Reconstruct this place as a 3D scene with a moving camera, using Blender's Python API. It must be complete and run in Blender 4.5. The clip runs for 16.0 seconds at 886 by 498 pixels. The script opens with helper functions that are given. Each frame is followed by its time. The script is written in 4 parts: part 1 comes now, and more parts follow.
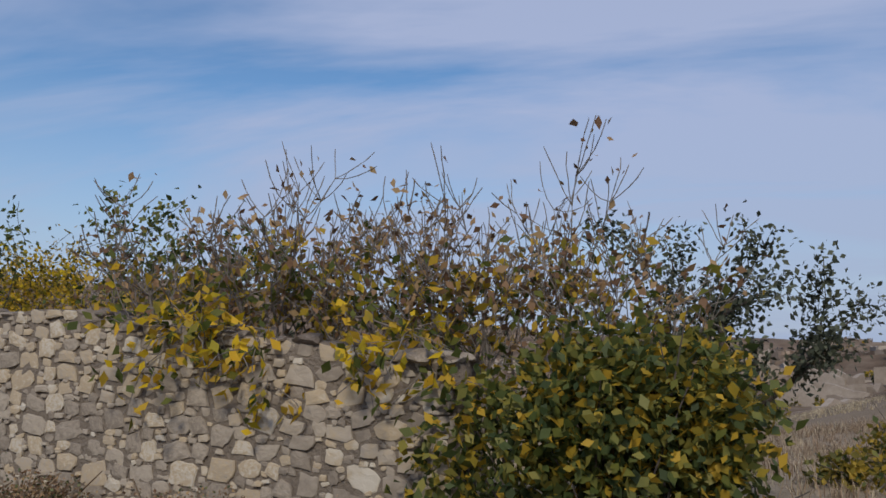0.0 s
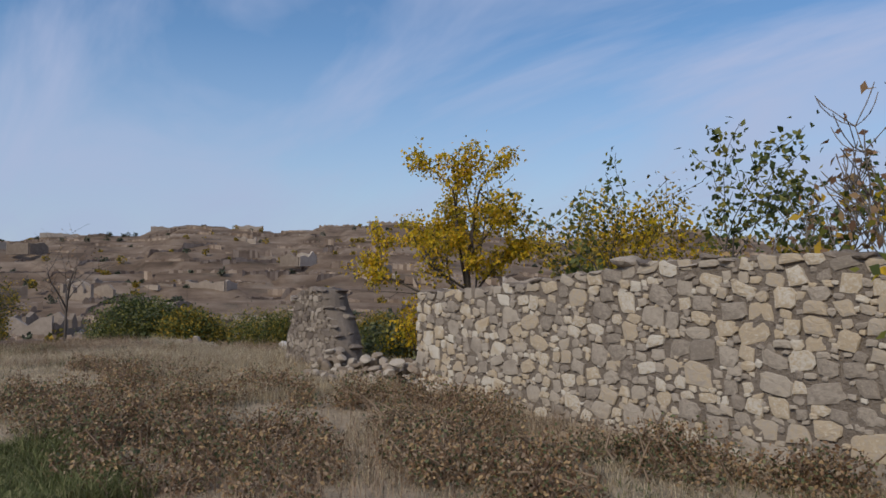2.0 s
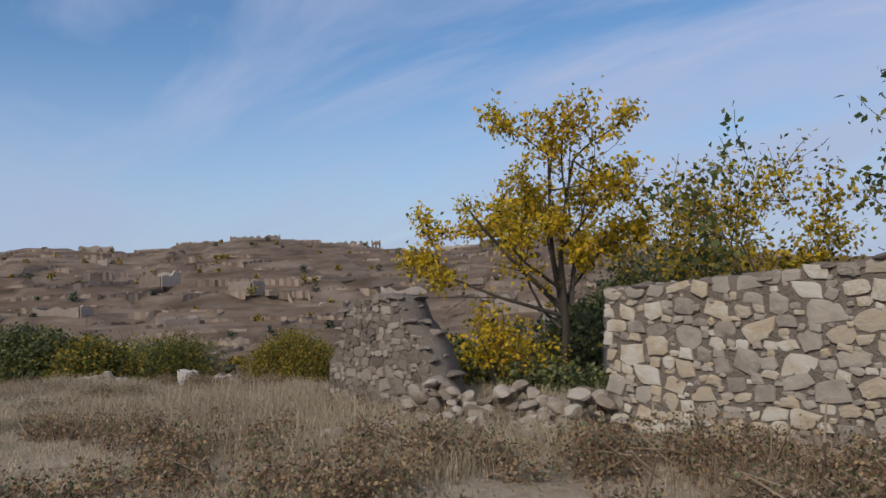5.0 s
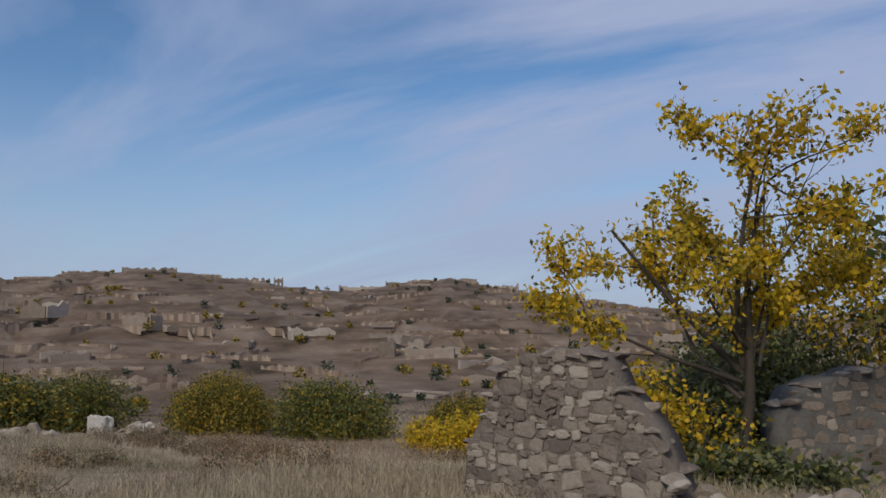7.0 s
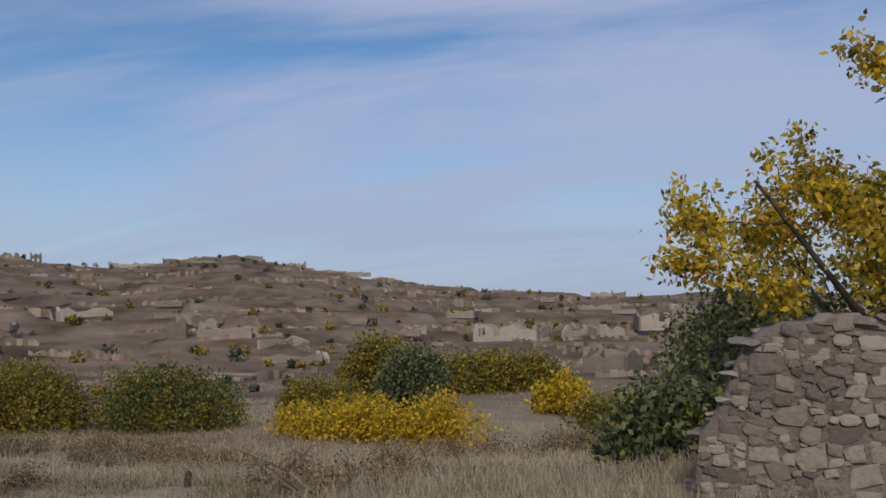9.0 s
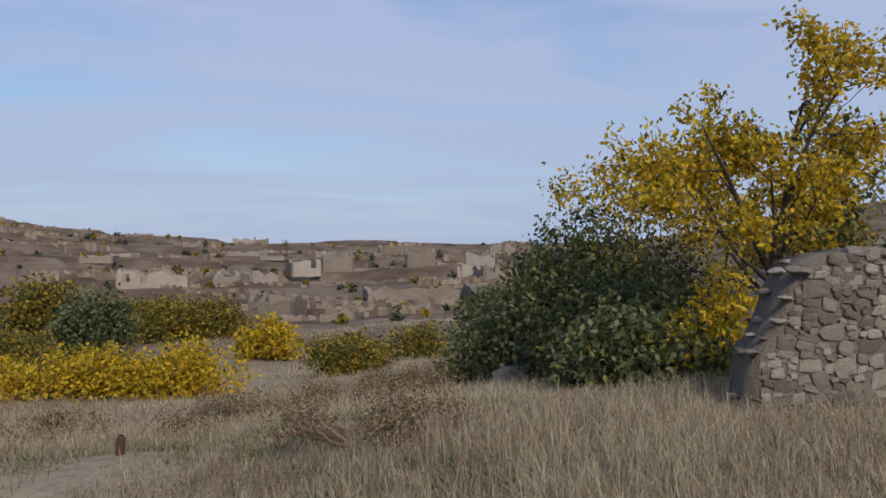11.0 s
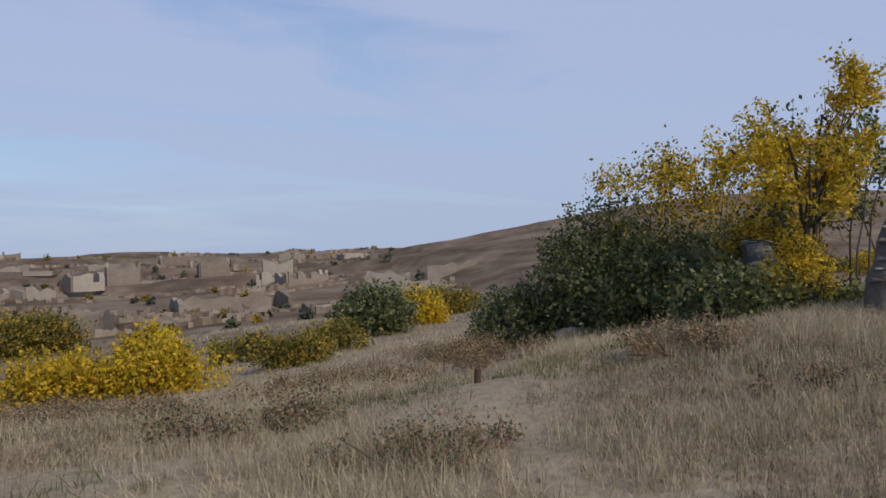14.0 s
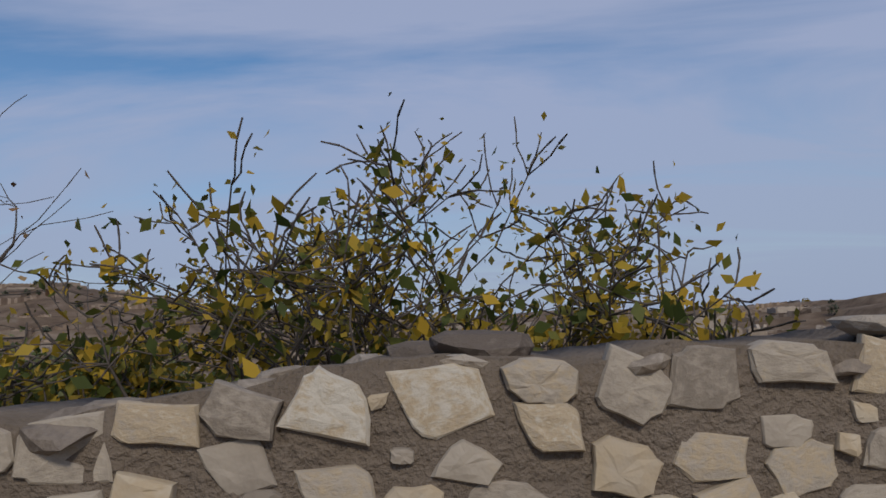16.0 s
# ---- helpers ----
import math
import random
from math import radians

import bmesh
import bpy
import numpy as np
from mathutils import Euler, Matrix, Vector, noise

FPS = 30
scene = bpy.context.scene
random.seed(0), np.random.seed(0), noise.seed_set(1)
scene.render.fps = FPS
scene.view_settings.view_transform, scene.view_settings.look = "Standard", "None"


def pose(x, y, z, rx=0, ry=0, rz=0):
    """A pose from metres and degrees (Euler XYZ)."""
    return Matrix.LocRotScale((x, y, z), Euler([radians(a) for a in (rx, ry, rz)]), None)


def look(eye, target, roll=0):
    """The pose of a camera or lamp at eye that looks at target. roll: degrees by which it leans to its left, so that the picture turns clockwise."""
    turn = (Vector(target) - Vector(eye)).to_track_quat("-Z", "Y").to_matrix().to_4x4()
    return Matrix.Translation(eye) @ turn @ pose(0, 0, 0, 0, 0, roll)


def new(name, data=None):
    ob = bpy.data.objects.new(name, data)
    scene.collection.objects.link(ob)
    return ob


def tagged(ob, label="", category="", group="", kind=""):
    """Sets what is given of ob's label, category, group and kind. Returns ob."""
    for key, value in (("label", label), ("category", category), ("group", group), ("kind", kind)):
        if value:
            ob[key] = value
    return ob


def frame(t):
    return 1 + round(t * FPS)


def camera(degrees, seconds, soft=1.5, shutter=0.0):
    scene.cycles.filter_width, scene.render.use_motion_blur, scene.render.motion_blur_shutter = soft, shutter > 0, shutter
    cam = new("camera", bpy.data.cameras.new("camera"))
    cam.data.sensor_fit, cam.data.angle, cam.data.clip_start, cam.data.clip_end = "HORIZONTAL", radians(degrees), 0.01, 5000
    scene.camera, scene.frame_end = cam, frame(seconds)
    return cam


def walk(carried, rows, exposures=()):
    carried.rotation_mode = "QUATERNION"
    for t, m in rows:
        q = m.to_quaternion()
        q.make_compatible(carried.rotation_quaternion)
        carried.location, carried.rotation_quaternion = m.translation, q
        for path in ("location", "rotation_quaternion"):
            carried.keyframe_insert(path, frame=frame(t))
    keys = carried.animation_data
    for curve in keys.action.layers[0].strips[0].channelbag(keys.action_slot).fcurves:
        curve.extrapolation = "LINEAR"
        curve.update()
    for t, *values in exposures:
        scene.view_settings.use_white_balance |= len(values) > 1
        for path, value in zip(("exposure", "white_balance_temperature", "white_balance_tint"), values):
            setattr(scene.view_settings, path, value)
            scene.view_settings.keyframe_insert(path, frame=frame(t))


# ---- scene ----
cam = camera(59.63, 16.0, soft=1.6)


def aim(x, y, z, yaw, pitch, roll):
    a, b = radians(yaw), radians(pitch)
    return look((x, y, z), (x + math.cos(a) * math.cos(b), y + math.sin(a) * math.cos(b), z + math.sin(b)), roll)


# seconds, place, heading, tilt, roll
PATH = [
    (0.0, -0.000, 3.122, 1.677, 110.68, 6.45, 1.26),
    (0.5, -0.654, 3.099, 1.670, 113.34, 6.72, -0.00),
    (0.7, -0.925, 3.097, 1.667, 119.01, 4.47, -0.12),
    (1.0, -1.331, 3.079, 1.666, 127.53, 3.32, 0.29),
    (1.1, -1.464, 3.054, 1.662, 130.50, 3.15, 0.20),
    (1.2, -1.592, 3.021, 1.657, 133.73, 3.02, 0.02),
    (1.3, -1.717, 2.983, 1.653, 135.71, 2.83, 0.01),
    (1.5, -1.963, 2.901, 1.646, 139.18, 2.67, 0.12),
    (1.7, -2.224, 2.834, 1.635, 141.49, 2.61, 0.02),
    (2.0, -2.640, 2.754, 1.616, 144.85, 2.28, 0.29),
    (2.1, -2.784, 2.730, 1.606, 145.26, 2.21, 0.06),
    (2.5, -3.388, 2.639, 1.561, 145.60, 1.90, 0.20),
    (2.8, -3.843, 2.554, 1.545, 145.64, 2.52, 0.08),
    (2.9, -3.996, 2.524, 1.539, 145.14, 1.52, 0.40),
    (3.0, -4.149, 2.494, 1.533, 144.84, 1.71, 1.59),
    (3.5, -4.929, 2.342, 1.515, 144.22, 3.29, -0.22),
    (4.0, -5.792, 2.205, 1.465, 142.57, 3.60, -3.82),
    (4.2, -6.166, 2.164, 1.468, 140.95, 3.63, -3.86),
    (6.3, -10.663, 2.627, 1.618, 128.10, 4.01, -1.02),
    (6.5, -11.067, 2.615, 1.634, 127.91, 6.04, -0.50),
    (6.7, -11.481, 2.593, 1.648, 126.96, 6.42, -0.02),
    (7.0, -12.119, 2.546, 1.661, 126.76, 5.91, -0.49),
    (7.4, -13.013, 2.472, 1.631, 116.06, 4.37, 0.00),
    (7.5, -13.232, 2.456, 1.627, 114.14, 4.12, 0.19),
    (8.0, -14.291, 2.405, 1.646, 111.84, 2.30, 0.82),
    (8.3, -14.918, 2.398, 1.637, 113.27, 3.07, -0.06),
    (8.5, -15.327, 2.416, 1.628, 113.46, 4.16, -0.82),
    (8.6, -15.528, 2.434, 1.623, 113.25, 3.98, -0.16),
    (8.8, -15.923, 2.482, 1.611, 112.31, 3.64, 0.24),
    (8.9, -16.116, 2.507, 1.604, 111.58, 3.87, -0.15),
    (9.0, -16.305, 2.530, 1.596, 110.43, 4.11, -1.01),
    (9.5, -17.204, 2.590, 1.543, 102.07, 3.97, -0.07),
    (10.0, -18.088, 2.578, 1.516, 92.08, 1.58, 0.10),
    (10.2, -18.472, 2.567, 1.514, 90.69, 0.68, 0.04),
    (12.3, -22.765, 2.405, 1.321, 74.03, -0.17, -0.36),
    (12.5, -23.172, 2.377, 1.302, 73.84, 0.01, -0.52),
    (13.0, -24.148, 2.275, 1.233, 70.98, 0.28, -0.86),
    (13.2, -24.557, 2.233, 1.182, 70.67, -0.02, -0.05),
    (13.5, -25.176, 2.152, 1.115, 70.20, 0.18, -0.40),
    (14.0, -26.175, 1.910, 1.062, 66.63, 0.30, -1.68),
    (14.5, -27.275, 1.692, 1.011, 65.82, -2.03, -2.04),
    (14.8, -27.893, 1.582, 0.998, 66.86, -0.49, 0.02),
    (14.9, -28.100, 1.500, 0.999, 68.41, -0.79, -0.81),
    (15.0, -28.314, 1.414, 0.997, 70.12, -1.25, -3.04),
    (15.1, -28.518, 1.332, 1.015, 72.63, -1.30, -2.65),
    (15.2, -28.725, 1.270, 1.024, 74.81, -0.73, -2.60),
    (15.3, -28.929, 1.215, 1.027, 77.28, -0.11, -3.05),
    (15.4, -29.134, 1.165, 1.018, 80.25, 0.72, -3.82),
    (15.5, -29.373, 1.119, 0.996, 82.30, 2.08, -4.20),
    (15.6, -29.593, 1.064, 0.968, 85.67, 3.44, -4.36),
    (15.7, -29.809, 1.008, 0.953, 89.16, 4.45, -4.33),
    (15.8, -30.048, 0.945, 0.946, 91.83, 5.50, -4.19),
    (15.9, -30.291, 0.889, 0.939, 94.04, 5.83, -3.60),
    (16.0, -30.543, 0.829, 0.947, 95.81, 5.62, -2.55),
]
walk(cam, [(t, aim(*v)) for t, *v in PATH], [(0, 0.0), (2, 0.08), (4.2, 0.06), (6.3, 0.18), (6.5, 0.18), (7, -0.1), (8, 0.05), (9, -0.05), (10, 0.05), (12.3, 0.15), (14.5, 0.08), (15, 0.05), (15.5, -0.08), (16, -0.24)])

# world, sky and sun
world = bpy.data.worlds.new("world")
scene.world = world
world.use_nodes = True
SUN_EL, SUN_AZ = 38.0, -75.0


def nd(tree, kind, **inputs):
    n = tree.nodes.new(kind)
    for k, v in inputs.items():
        n.inputs[k.replace("_", " ")].default_value = v
    return n


def build_world():
    t = world.node_tree
    t.nodes.clear()
    out = t.nodes.new("ShaderNodeOutputWorld")
    bg = nd(t, "ShaderNodeBackground", Strength=0.1)
    sky = t.nodes.new("ShaderNodeTexSky")
    sky.sky_type = "NISHITA"
    sky.sun_disc = False
    sky.sun_elevation = radians(SUN_EL)
    sky.sun_rotation = radians(90 - SUN_AZ)
    sky.air_density, sky.dust_density, sky.ozone_density = 1.0, 0.2, 3.0
    co = t.nodes.new("ShaderNodeTexCoord")
    sep = t.nodes.new("ShaderNodeSeparateXYZ")
    add = t.nodes.new("ShaderNodeMath")
    add.operation = "ADD"
    add.inputs[1].default_value = 0.22
    div = t.nodes.new("ShaderNodeVectorMath")
    div.operation = "DIVIDE"
    comb = t.nodes.new("ShaderNodeCombineXYZ")
    t.links.new(co.outputs["Generated"], sep.inputs[0])
    t.links.new(sep.outputs[2], add.inputs[0])
    for k in range(3):
        t.links.new(add.outputs[0], comb.inputs[k])
    t.links.new(co.outputs["Generated"], div.inputs[0])
    t.links.new(comb.outputs[0], div.inputs[1])
    mp = t.nodes.new("ShaderNodeMapping")
    mp.inputs["Rotation"].default_value = (0, 0, radians(28))
    mp.inputs["Scale"].default_value = (0.5, 1.5, 0.0)
    mp.inputs["Location"].default_value = (0.7, 0.35, 0.0)
    t.links.new(div.outputs[0], mp.inputs["Vector"])
    n1 = nd(t, "ShaderNodeTexNoise", Scale=0.95, Detail=6.0, Roughness=0.56, Distortion=0.8)
    t.links.new(mp.outputs[0], n1.inputs["Vector"])
    # thin high cloud, thicker to the east
    ramp = t.nodes.new("ShaderNodeMapRange")
    ramp.inputs["From Min"].default_value = 0.38
    ramp.inputs["From Max"].default_value = 0.62
    ramp.inputs["To Min"].default_value = 0.08
    ramp.inputs["To Max"].default_value = 0.85
    east = t.nodes.new("ShaderNodeMath")
    east.operation = "MULTIPLY_ADD"
    east.inputs[1].default_value = 0.14
    t.links.new(sep.outputs[0], east.inputs[0])
    t.links.new(n1.outputs[0], east.inputs[2])
    sh = t.nodes.new("ShaderNodeMath")
    sh.operation = "ADD"
    sh.inputs[1].default_value = 0.08
    t.links.new(east.outputs[0], sh.inputs[0])
    t.links.new(sh.outputs[0], ramp.inputs["Value"])
    mix = t.nodes.new("ShaderNodeMix")
    mix.data_type = "RGBA"
    t.links.new(ramp.outputs[0], mix.inputs[0])
    hs = nd(t, "ShaderNodeHueSaturation", Saturation=1.2, Value=1.1)
    t.links.new(sky.outputs[0], hs.inputs["Color"])
    t.links.new(hs.outputs[0], mix.inputs[6])
    mix.inputs[7].default_value = (4.15, 4.75, 6.7, 1)
    # haze low over the land
    haze = t.nodes.new("ShaderNodeMapRange")
    haze.inputs["From Min"].default_value, haze.inputs["From Max"].default_value = 0.0, 0.3
    haze.inputs["To Min"].default_value, haze.inputs["To Max"].default_value = 0.92, 0.0
    t.links.new(sep.outputs[2], haze.inputs["Value"])
    mix2 = t.nodes.new("ShaderNodeMix")
    mix2.data_type = "RGBA"
    mix2.inputs[7].default_value = (3.5, 4.3, 6.0, 1)
    t.links.new(haze.outputs[0], mix2.inputs[0])
    t.links.new(mix.outputs[2], mix2.inputs[6])
    t.links.new(mix2.outputs[2], bg.inputs[0])
    t.links.new(bg.outputs[0], out.inputs[0])


build_world()
sun_data = bpy.data.lights.new("sun", "SUN")
sun_data.energy, sun_data.angle, sun_data.color = 2.3, radians(10), (1.0, 0.92, 0.79)
sun = new("sun", sun_data)
sx, sy = math.cos(radians(SUN_AZ)) * math.cos(radians(SUN_EL)), math.sin(radians(SUN_AZ)) * math.cos(radians(SUN_EL))
sun.matrix_world = look((sx * 50, sy * 50, math.sin(radians(SUN_EL)) * 50), (0, 0, 0))


# materials
def material(name, stops, scale=4.0, fine=30.0, rough=0.9, bump=0.4, spread=0.0, by="object", coords="Object", translucent=0.0, fine_amount=0.35):
    """Two-scale noise colour over the stops, optional random shift per object or per island."""
    m = bpy.data.materials.new(name)
    m.use_nodes = True
    t = m.node_tree
    bs = t.nodes["Principled BSDF"]
    bs.inputs["Roughness"].default_value = rough
    bs.inputs["Specular IOR Level"].default_value = 0.25
    co = t.nodes.new("ShaderNodeTexCoord")
    a = nd(t, "ShaderNodeTexNoise", Scale=scale, Detail=5.0, Roughness=0.6)
    b = nd(t, "ShaderNodeTexNoise", Scale=fine, Detail=4.0, Roughness=0.65)
    for n in (a, b):
        t.links.new(co.outputs[coords], n.inputs["Vector"])
    mx = t.nodes.new("ShaderNodeMix")
    mx.inputs[0].default_value = fine_amount
    t.links.new(a.outputs[0], mx.inputs[2])
    t.links.new(b.outputs[0], mx.inputs[3])
    val = mx.outputs[0]
    if spread:
        src = t.nodes.new("ShaderNodeObjectInfo").outputs["Random"] if by == "object" else t.nodes.new("ShaderNodeNewGeometry").outputs["Random Per Island"]
        k = t.nodes.new("ShaderNodeMath")
        k.operation = "MULTIPLY_ADD"
        k.inputs[1].default_value = spread
        t.links.new(src, k.inputs[0])
        t.links.new(val, k.inputs[2])
        k2 = t.nodes.new("ShaderNodeMath")
        k2.operation = "SUBTRACT"
        k2.inputs[1].default_value = spread / 2
        t.links.new(k.outputs[0], k2.inputs[0])
        val = k2.outputs[0]
    r = t.nodes.new("ShaderNodeValToRGB")
    r.color_ramp.elements[0].position, r.color_ramp.elements[1].position = 0.2, 0.8
    while len(r.color_ramp.elements) < len(stops):
        r.color_ramp.elements.new(0.5)
    for i, c in enumerate(stops):
        r.color_ramp.elements[i].position = 0.2 + 0.6 * i / max(1, len(stops) - 1)
        r.color_ramp.elements[i].color = (*c, 1)
    t.links.new(val, r.inputs[0])
    t.links.new(r.outputs[0], bs.inputs["Base Color"])
    if bump:
        bp = nd(t, "ShaderNodeBump", Strength=bump, Distance=0.035)
        t.links.new(b.outputs[0], bp.inputs["Height"])
        t.links.new(bp.outputs[0], bs.inputs["Normal"])
    if translucent:
        tr = t.nodes.new("ShaderNodeBsdfTranslucent")
        ms = t.nodes.new("ShaderNodeMixShader")
        ms.inputs[0].default_value = translucent
        t.links.new(r.outputs[0], tr.inputs[0])
        t.links.new(bs.outputs[0], ms.inputs[1])
        t.links.new(tr.outputs[0], ms.inputs[2])
        t.links.new(ms.outputs[0], t.nodes["Material Output"].inputs[0])
    return m


STONE = material("limestone", [(0.22, 0.185, 0.15), (0.31, 0.265, 0.215), (0.37, 0.32, 0.26), (0.41, 0.325, 0.22), (0.5, 0.455, 0.385)], 4.0, 9.0, 0.92, 0.3, 0.6)
STONE_I = material("limestone_rest", [(0.22, 0.185, 0.15), (0.31, 0.265, 0.215), (0.37, 0.32, 0.26), (0.41, 0.325, 0.22), (0.5, 0.455, 0.385)], 4.0, 9.0, 0.92, 0.3, 0.6, "island")
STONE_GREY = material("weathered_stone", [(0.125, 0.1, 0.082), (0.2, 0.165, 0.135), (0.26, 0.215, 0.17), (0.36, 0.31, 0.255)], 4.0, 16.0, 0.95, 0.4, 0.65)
RUBBLE = material("rubble_stone", [(0.2, 0.155, 0.115), (0.32, 0.26, 0.2), (0.43, 0.37, 0.3)], 3.0, 22.0, 0.92, 0.5, 0.7)
MORTAR = material("earth_mortar", [(0.1, 0.077, 0.058), (0.17, 0.135, 0.105), (0.24, 0.195, 0.155)], 2.2, 38.0, 0.98, 0.9, fine_amount=0.5)
MORTAR_PALE = material("pale_earth_mortar", [(0.12, 0.096, 0.075), (0.185, 0.152, 0.122), (0.27, 0.225, 0.185)], 1.6, 30.0, 0.98, 0.9, fine_amount=0.5)
# plaster of wall_4: base colour darkened to paint in the shade under the trees
PLASTER_SHADED = material("shade_darkened_plaster", [(0.07, 0.066, 0.06), (0.13, 0.123, 0.113), (0.2, 0.19, 0.175)], 1.5, 18.0, 0.95, 0.5)
BARK = material("bark", [(0.05, 0.04, 0.03), (0.11, 0.09, 0.07)], 6.0, 60.0, 0.95, 0.6)
TWIG = material("pale_twig", [(0.13, 0.11, 0.095), (0.25, 0.22, 0.19)], 6.0, 60.0, 0.9, 0.2)
TWIG_DARK = material("dark_twig", [(0.06, 0.05, 0.045), (0.12, 0.1, 0.085)], 6.0, 60.0, 0.9, 0.2)
L_YELLOW = material("yellow_leaf", [(0.36, 0.3, 0.025), (0.6, 0.42, 0.02), (0.72, 0.5, 0.022), (0.76, 0.47, 0.04)], 0.8, 6.0, 0.6, 0, 0.9, "island", translucent=0.45)
L_OLIVE = material("olive_yellow_leaf", [(0.09, 0.085, 0.02), (0.2, 0.16, 0.03), (0.34, 0.24, 0.035), (0.45, 0.3, 0.04)], 0.7, 6.0, 0.6, 0, 0.9, "island", translucent=0.4)
L_GREEN = material("green_leaf", [(0.04, 0.06, 0.02), (0.08, 0.105, 0.03), (0.14, 0.155, 0.045), (0.26, 0.23, 0.05)], 0.7, 6.0, 0.55, 0, 0.8, "island", translucent=0.35)
L_DARK = material("dark_bramble_leaf", [(0.06, 0.074, 0.038), (0.115, 0.13, 0.06), (0.21, 0.215, 0.1)], 0.8, 6.0, 0.55, 0, 0.9, "island", translucent=0.3)
L_FIG = material("fig_leaf", [(0.07, 0.09, 0.02), (0.15, 0.155, 0.03), (0.38, 0.27, 0.03), (0.5, 0.32, 0.035)], 0.8, 6.0, 0.6, 0, 1.0, "island", translucent=0.35)
L_BROWN = material("withered_leaf", [(0.15, 0.085, 0.05), (0.27, 0.165, 0.09), (0.38, 0.26, 0.13)], 0.8, 6.0, 0.7, 0, 0.9, "island", translucent=0.2)
L_GREY = material("grey_green_leaf", [(0.035, 0.042, 0.028), (0.07, 0.08, 0.05), (0.11, 0.12, 0.08)], 0.8, 6.0, 0.7, 0, 0.8, "island", translucent=0.15)
G_DRY = material("dry_grass", [(0.33, 0.268, 0.175), (0.47, 0.385, 0.26), (0.6, 0.5, 0.35)], 0.35, 3.0, 0.9, 0, 0.8, "island", translucent=0.4)
G_WEED = material("brown_weed", [(0.17, 0.115, 0.075), (0.28, 0.2, 0.135), (0.4, 0.3, 0.205)], 0.4, 3.0, 0.9, 0, 0.8, "island", translucent=0.3)
G_GREY = material("grey_grass", [(0.17, 0.152, 0.108), (0.27, 0.24, 0.172), (0.39, 0.34, 0.25)], 0.5, 3.0, 0.9, 0, 0.8, "island", translucent=0.3)
G_GREEN = material("green_grass", [(0.08, 0.095, 0.035), (0.14, 0.155, 0.055), (0.22, 0.21, 0.1)], 0.4, 3.0, 0.85, 0, 0.8, "island", translucent=0.2)
RUIN = material("ruin_masonry", [(0.15, 0.118, 0.092), (0.27, 0.22, 0.175), (0.42, 0.36, 0.3)], 0.35, 2.2, 0.95, 0.5, 0.5)
RUIN_I = material("terrace_masonry", [(0.14, 0.1, 0.074), (0.24, 0.18, 0.135), (0.36, 0.285, 0.22)], 0.3, 2.2, 0.95, 0.5, 0.6, "island")
PALE = material("pale_plaster", [(0.32, 0.29, 0.26), (0.44, 0.41, 0.37), (0.54, 0.51, 0.47)], 1.2, 9.0, 0.9, 0.3)
WOOD = material("old_post_wood", [(0.05, 0.03, 0.022), (0.12, 0.07, 0.045)], 4.0, 40.0, 0.9, 0.4)


